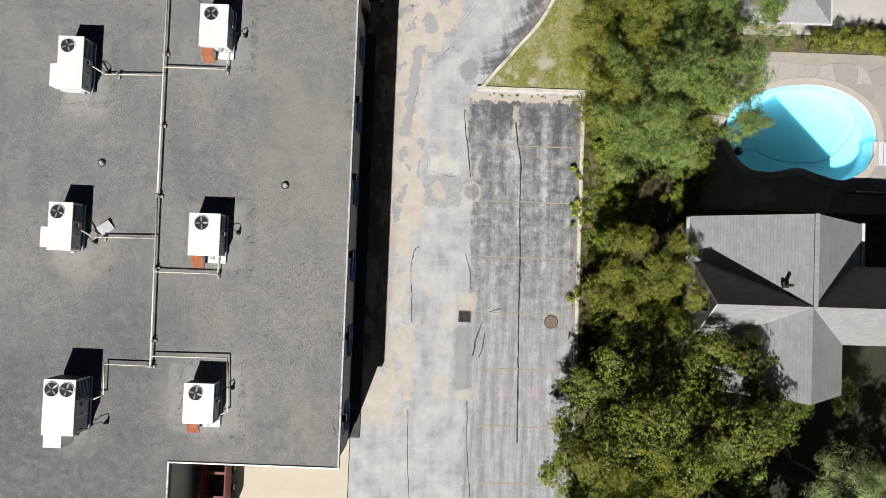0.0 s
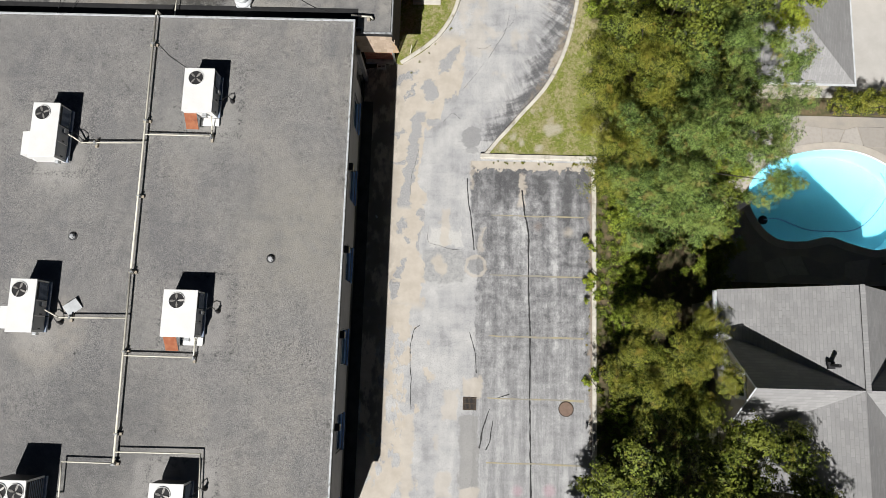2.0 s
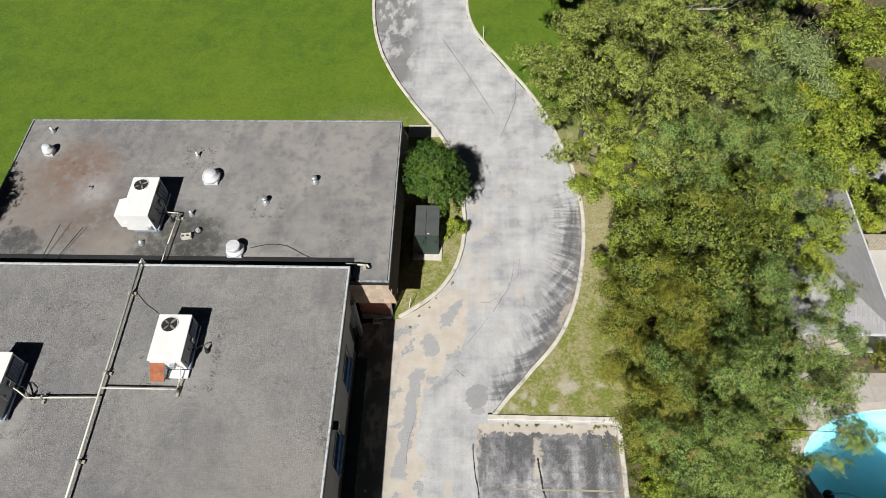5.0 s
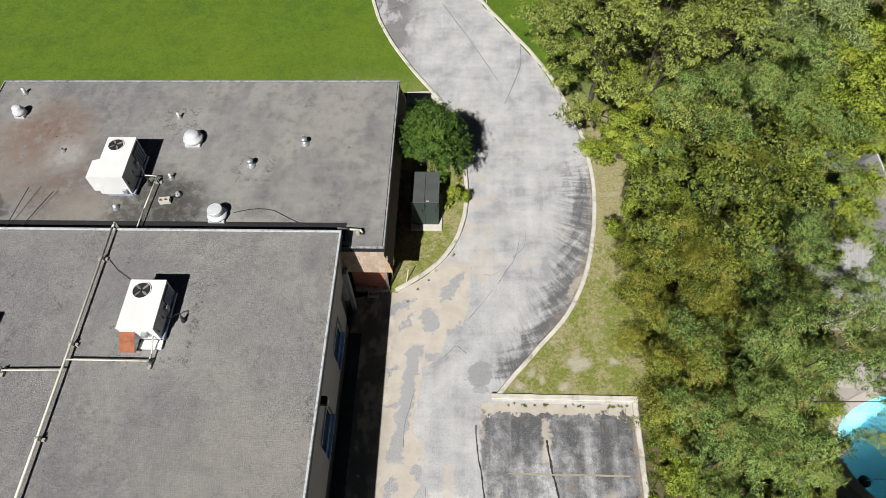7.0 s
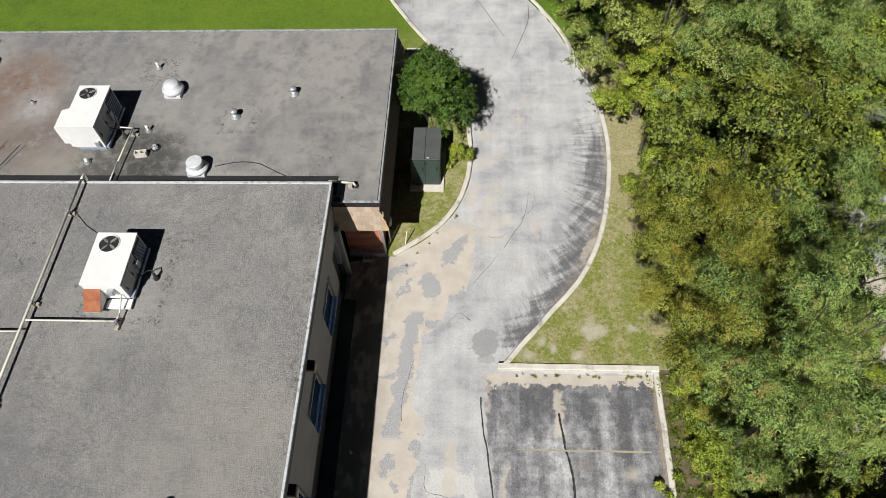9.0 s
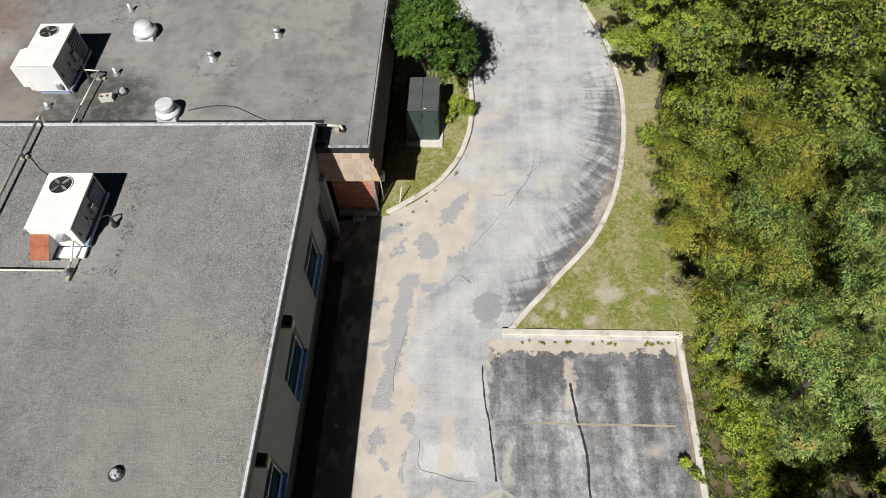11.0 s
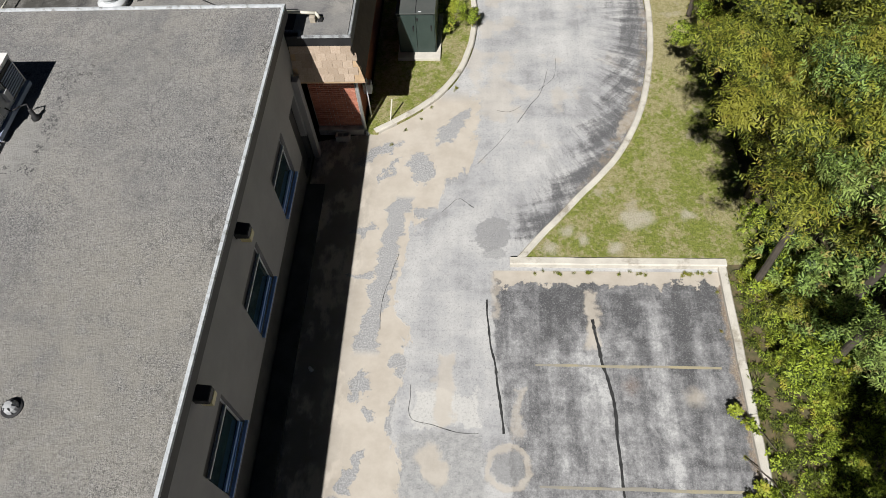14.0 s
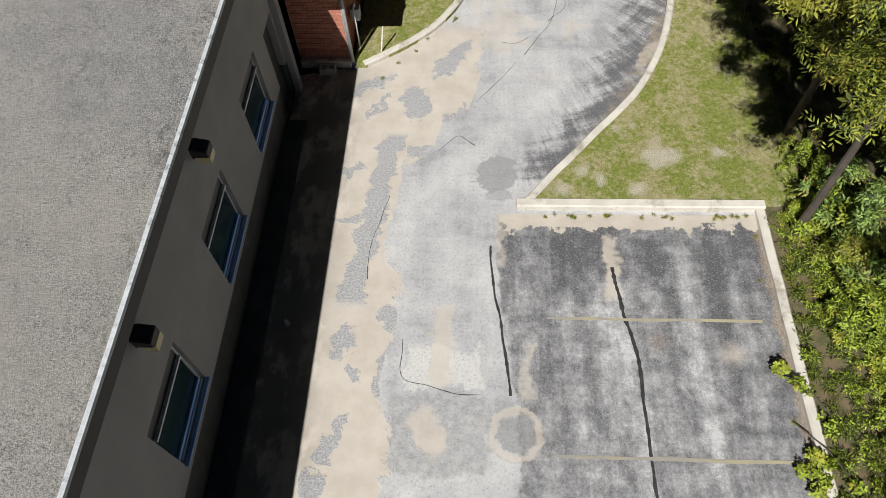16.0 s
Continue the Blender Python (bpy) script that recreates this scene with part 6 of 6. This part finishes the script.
PARENTS = [
    build_tree(1, 9.6, 4.7, M_LEAF, "tall tree with olive-green feathery leaves", 12000, 0.128, 38, slim=0.1, fern=True, lobe=(0.11, 0.18)),
    build_tree(2, 8.2, 3.9, M_LEAF_B, "leafy tree with bright green foliage", 9000, 0.14, 24, slim=0.2, lobe=(0.12, 0.19)),
    build_tree(3, 8.4, 3.0, M_LEAF_Y, "tree with yellowing green leaves", 7500, 0.155, 26, bare=0.48, slim=0.095, fern=True, lobe=(0.13, 0.2), limb_step=9),
    build_tree(15, 10.2, 4.5, M_LEAF_G, "tall grey-green tree leaning over the drive", 10000, 0.13, 40, bare=0.2, slim=0.18, lobe=(0.12, 0.18)),
    build_tree(5, 9.0, 3.0, M_LEAF_S, "blue-green feathery conifer among the trees", 5200, 0.26, 50, slim=0.05),
    build_tree(6, 5.2, 1.5, M_LEAF_D, "dense round dark green ornamental tree", 8000, 0.13, 40, 1.1, 0.08, slim=0.19, lobe=(0.22, 0.3), even=True),
    build_tree(7, 1.1, 0.9, M_LEAF_B, "low bright green shrub in the overgrown strip", 900, 0.12, 16, 0.8, 0.1, "shrub", 0.13, limb_step=4),
    build_tree(8, 2.6, 1.2, M_LEAF, "olive shrub in the dark understory", 1500, 0.16, 22, 0.8, 0.1, "shrub", 0.12, limb_step=4),
    build_tree(9, 8.2, 3.9, M_LEAF_O, "broad tree with dull olive leaves", 9000, 0.14, 24, slim=0.21, lobe=(0.12, 0.19)),
    build_tree(10, 8.2, 3.9, M_LEAF_O, "broad dull green tree, added for shade and to fill gaps", 3400, 0.26, 30, slim=0.22),
    build_tree(11, 2.0, 0.8, M_LEAF_Y, "yellow-green garden shrub beside the deck", 1500, 0.11, 18, 1.0, 0.1, "shrub", 0.14, (0.2, 0.32)),
    build_tree(12, 8.4, 3.0, M_LEAF, "slender tree with dark green feathery leaves", 6500, 0.13, 22, bare=0.5, slim=0.1, lobe=(0.13, 0.2), limb_step=7, fern=True),
]
# kind 9 south of y -12: unseen trees, added to shade the garden
TALL = [  # kind, x, y, z, turn, scale, stretch
    (8, 11.9, -2.7, -1.5, 200, 0.88, 1.22), (9, 12.0, -12.6, -1.5, 20, 0.95, 1.3), (9, 15.8, -14.2, -1.5, 100, 0.95, 1.5), (9, 20.0, -14.4, -1.5, 60, 1.0, 1.5), (9, 9.0, -13.6, -1.0, 240, 1.1, 1.2),
    (0, 9.2, 9.9, -0.8, 100, 0.8, 1.4), (11, 8.3, 8.3, -0.3, 130, 0.85, 1.0), (0, 10.9, 12.6, -1.5, 250, 0.7, 1.45), (0, 11.0, 18.9, -1.5, 300, 0.95, 1.15), (1, 11.3, 10.9, -1.5, 15, 0.48, 1.2), (9, 11.9, 13.5, -1.5, 150, 0.52, 1.1), (9, 11.2, 9.0, -1.5, 310, 0.42, 1.3), (9, 10.4, 13.6, -1.0, 60, 0.6, 1.1),
]
PLACES = [  # kind, x, y, z, turn, scale
    (2, 7.15, 10.4, 0.0, 215, 0.84), (1, 17.5, 23.8, -1.5, 75, 0.82), (2, 8.3, 1.95, -0.3, 40, 0.86), (8, 8.3, -3.2, -0.3, 80, 1.05), (1, 6.9, -5.4, 0.0, 33, 0.66), (1, 13.3, 17.2, -1.5, 210, 0.76), (1, 14.6, 21.6, -1.5, 280, 0.95),
    (2, 7.6, -6.6, 0.0, 120, 1.0), (3, 7.3, 22.6, 0, 10, 1.0), (8, 8.9, 15.7, -0.4, 130, 1.0), (2, 7.6, 13.2, 0.0, 290, 0.85), (3, 11.2, 24.6, -1.5, 160, 0.95),
    (3, 6.9, 29.4, 0, 220, 1.0), (1, 18.4, 24.9, -1.5, 20, 1.12), (0, 11.4, 31.0, -1.5, 100, 1.1),
    (4, 14.0, 24.8, -1.5, 0, 1.0), (1, 7.5, 17.4, -0.2, 75, 0.5), (1, 17.6, 32.0, -1.5, 320, 1.1), (1, 21.0, 22.0, -1.5, 120, 0.7), (10, 7.9, 9.5, 0.0, 0, 0.8), (6, 7.75, 10.1, 0.0, 140, 1.1), (6, 8.0, 8.4, 0.0, 250, 1.0), (1, 16.9, 27.6, -1.5, 200, 0.7), (6, 19.0, 21.6, -1.5, 30, 1.5), (6, 20.2, 22.6, -1.5, 80, 1.6), (6, 19.4, 23.2, -1.5, 180, 1.3), (4, 17.9, -6.6, -1.5, 20, 0.85), (10, 12.4, 7.5, -1.5, 10, 1.0), (10, 12.2, 6.1, -1.5, 110, 0.9), (10, 12.3, 4.9, -1.5, 210, 0.8), (7, 17.0, -3.6, -1.5, 20, 1.0), (7, 19.4, -2.9, -1.5, 90, 0.9), (7, 14.6, -6.4, -1.5, 60, 1.2),
    (1, 7.2, 20.4, 0.0, 10, 0.62), (1, 7.0, 24.6, 0.0, 110, 0.45), (3, 6.3, 26.0, 0.0, 100, 0.75), (5, -1.0, 21.0, 0.09, 0, 0.95), (5, -20.9, 17.6, 0.09, 130, 1.4), (6, -20.7, 15.3, 0.0, 10, 1.4),
]
rng = random.Random(11)
for k in range(22):
    north = k > 14
    PLACES.append((6 if k % 3 or north else 7, (8.1 if north else 7.6) + rng.uniform(0.0, 1.1), -8.0 + 0.86 * k + rng.uniform(-0.4, 0.4), -0.1 if north else 0.0, rng.uniform(0, 360), rng.uniform(0.4, 0.85)))
for k in range(16):
    spot = (7, 8.9 + rng.uniform(-0.4, 2.0), -7.0 + 1.2 * k + rng.uniform(-0.5, 0.5), -0.6, rng.uniform(0, 360), rng.uniform(0.7, 1.15))
    if not 2.5 < spot[2] < 8.0:
        PLACES.append(spot)
PLACES += [(6, 8.3 + 0.3 * (k % 3), 6.2 + 0.62 * k, -0.35, 70 * k, 0.75 + 0.1 * (k % 4)) for k in range(8)]
PLACES += [(7, 8.35, 9.7, -0.2, 40, 0.95), (7, 8.2, 10.7, -0.2, 160, 0.9), (7, 8.6, 8.5, -0.3, 280, 0.8)]
PLACES += [(6, 10.9, 7.9, -1.5, 30, 1.3), (6, 11.6, 6.6, -1.5, 90, 1.2), (6, -0.1, 20.0, 0.09, 50, 0.75), (6, 18.4, 20.6, -1.5, 10, 1.1), (6, 18.6, 21.0, -1.5, 50, 0.8), (6, 18.2, 22.4, -1.5, 150, 1.2), (6, 7.6, 12.2, 0.09, 20, 0.6), (6, 7.5, 10.6, 0.06, 200, 0.6)]
used = set()
for k, x, y, z, a, s, tall in [(*q, 1.0) for q in PLACES] + TALL:
    m = pose(x, y, z, 0, 0, a)
    if k in used:
        t = copy_thing(PARENTS[k], m)
    else:
        t = PARENTS[k]
        t.matrix_basis = m
        used.add(k)
    t.scale = (s, s, s * tall)

# low growth over the whole strip beside the lot
gr = np.random.default_rng(51)
spots = [(x, y, ground_height(x) + 0.04) for x, y in zip(6.9 + gr.gamma(2.0, 0.5, 1500), np.where(gr.uniform(size=1500) < 0.7, gr.uniform(-1, 12, 1500), gr.uniform(-9, 34, 1500))) if x < 11]
v, f = leaf_mass(gr, spots, [gr.uniform(0.1, 0.2) + (gr.uniform(0.05, 0.25) if q[0] > 7.6 else 0.0) for q in spots], 17000, 0.085, 0.8, 0.14, tuft=13)
tagged(new("undergrowth", leaf_mesh("undergrowth", v, f, M_LEAF_B)), "tangled low weeds and seedlings under the trees", "weeds", kind="stuff")

# the clipped hedge between pool and courtyard
hr = np.random.default_rng(21)
hedge = thing("hedge", pose(20.5, 14.35, YARD + 0.02), "long yellow-green garden hedge", "hedge")
cs = [(-2.2 + 0.32 * k, hr.uniform(-0.12, 0.12), 0.75 + hr.uniform(-0.12, 0.12)) for k in range(30)]
v, f = leaf_mass(hr, cs, [0.48] * len(cs), 6500, 0.13, 1.3, 0.15, tuft=14)
new("foliage", leaf_mesh("foliage", v, f, M_LEAF_Y)).parent = hedge
part("stems", boxed(-2.3, -0.2, 0, 7.2, 0.2, 0.85), M_BARK, hedge)

# vines creeping over the kerb
vr = np.random.default_rng(31)
for y0, n in ((6.9, 10), (5.9, 10), (4.9, 9), (1.0, 6)):
    vine = thing("creeping_vine", pose(6.55, y0, 0.05), "leafy green vine creeping over the kerb", "vine", "vines at the kerb")
    cs = [(vr.uniform(-0.3, 0.4), vr.uniform(-0.7, 0.7), vr.uniform(0.06, 0.16)) for _ in range(n)]
    v, f = leaf_mass(vr, cs, [0.12] * n, 230, 0.085, 0.6, 0.24)
    new("leaves", leaf_mesh("leaves", v, f, M_LEAF_B)).parent = vine
    part("stem", tube([(0.5, -0.6, 0.05), (0.1, 0.0, 0.15), (-0.3, 0.5, 0.03)], 0.012, 5), M_BARK, vine)

# a dead pale limb standing out of the crowns
dead = thing("dead_tree", pose(9.9, 28.2, -1.0), "dead tree with bare pale branches", "tree")
M_DEAD = plain("bleached_wood", (0.48, 0.44, 0.38), (0.38, 0.34, 0.29), 5.0, 40.0, 0.9)
part("trunk", rod(bmesh.new(), (0, 0, -0.5), (0.2, 0, 8.2), 0.16, 0.09), M_DEAD, dead)
dr = random.Random(8)
for k in range(11):
    a, l = dr.uniform(0, 6.28), dr.uniform(1.0, 2.6)
    z = dr.uniform(7.0, 8.2)
    e = Vector((0.2 + l * math.cos(a), l * math.sin(a), z + dr.uniform(0.8, 2.2)))
    bm = rod(bmesh.new(), (0.18, 0, z), e, 0.06, 0.02, 6)
    for j in range(3):
        q = Vector((0.18, 0, z)).lerp(e, dr.uniform(0.4, 0.9))
        rod(bm, q, q + Vector((dr.uniform(-0.6, 0.6), dr.uniform(-0.6, 0.6), dr.uniform(0.1, 0.6))), 0.025, 0.008, 5)
    part("branch", bm, M_DEAD, dead)

# weeds in the joints along the kerbs, and tall grass behind the annex
wr = np.random.default_rng(41)


def tufts(name, spots, size, count, material, label):
    v, f = leaf_mass(wr, [(x, y, z) for x, y, z in spots], [size * 0.5] * len(spots), count, size, 0.5, 0.06)
    tagged(new(name, leaf_mesh(name, v, f, material)), label, "weeds", kind="stuff")


tufts("weeds", [(x + wr.uniform(-0.04, 0.04), 10.93 - wr.uniform(0, 0.12), 0.02) for x in wr.uniform(1.9, 6.3, 90)] + [(6.38 - wr.uniform(0, 0.1), y, 0.02) for y in wr.uniform(-8, 10.8, 46)] + [(-0.3 - 0.9 * t + wr.uniform(-0.05, 0.05), 17.05 - 1.1 * t, 0.02) for t in wr.uniform(-0.6, 1.8, 24)], 0.045, 1300, M_LEAF_Y, "dry weeds in the joint along the kerb")
tufts("kerb_plants", [(6.72 + wr.beta(1.0, 1.6) * 1.2, y, 0.1) for y in wr.uniform(-4, 11, 420)], 0.13, 5200, M_LEAF_O, "low dull green plants in the soil strip beyond the kerb")
tufts("tall_grass", [(-9.9 + 2.9 * t, 23.75 + wr.uniform(-0.1, 0.15), 0.35) for t in wr.uniform(0, 1, 26)], 0.5, 500, M_LEAF_Y, "tall pale grass behind the annex wall")

# ---- bricks of the annex corner, last ----
M_ONEBRICK = Nodes("one_brick", 0.9)
_r = M_ONEBRICK.t.nodes.new("ShaderNodeObjectInfo").outputs["Random"]
_c = M_ONEBRICK.mix(_r, (0.40, 0.15, 0.095), (0.56, 0.25, 0.17))
_c = M_ONEBRICK.mix(M_ONEBRICK.span(M_ONEBRICK.noise(25.0, 4.0), 0.4, 0.75, 0.0, 0.4), _c, (0.2, 0.07, 0.04))
M_ONEBRICK = M_ONEBRICK.finish(_c, M_ONEBRICK.noise(60.0, 3.0), 0.4, 0.004)
b = boxed(-0.098, -0.012, -0.03, 0.098, 0.02, 0.03, bevel=0.0)
BRICK = bpy.data.meshes.new("brick")
b.to_mesh(BRICK)
b.free()
BRICK.materials.append(M_ONEBRICK)
for row in range(33):
    for k in range(7):
        x = -3.86 + 0.21 * k - (0.105 if row % 2 else 0)
        if -3.96 < x - 0.098 and x + 0.098 < -2.68:
            shared("brick", BRICK, annex_wall, pose(x, 15.614, 0.27 + 0.076 * row))
    if row % 2:
        for x in (-3.905, -2.757):
            half = shared("brick", BRICK, annex_wall, pose(x, 15.614, 0.27 + 0.076 * row))
            half.scale = (0.52, 1, 1)
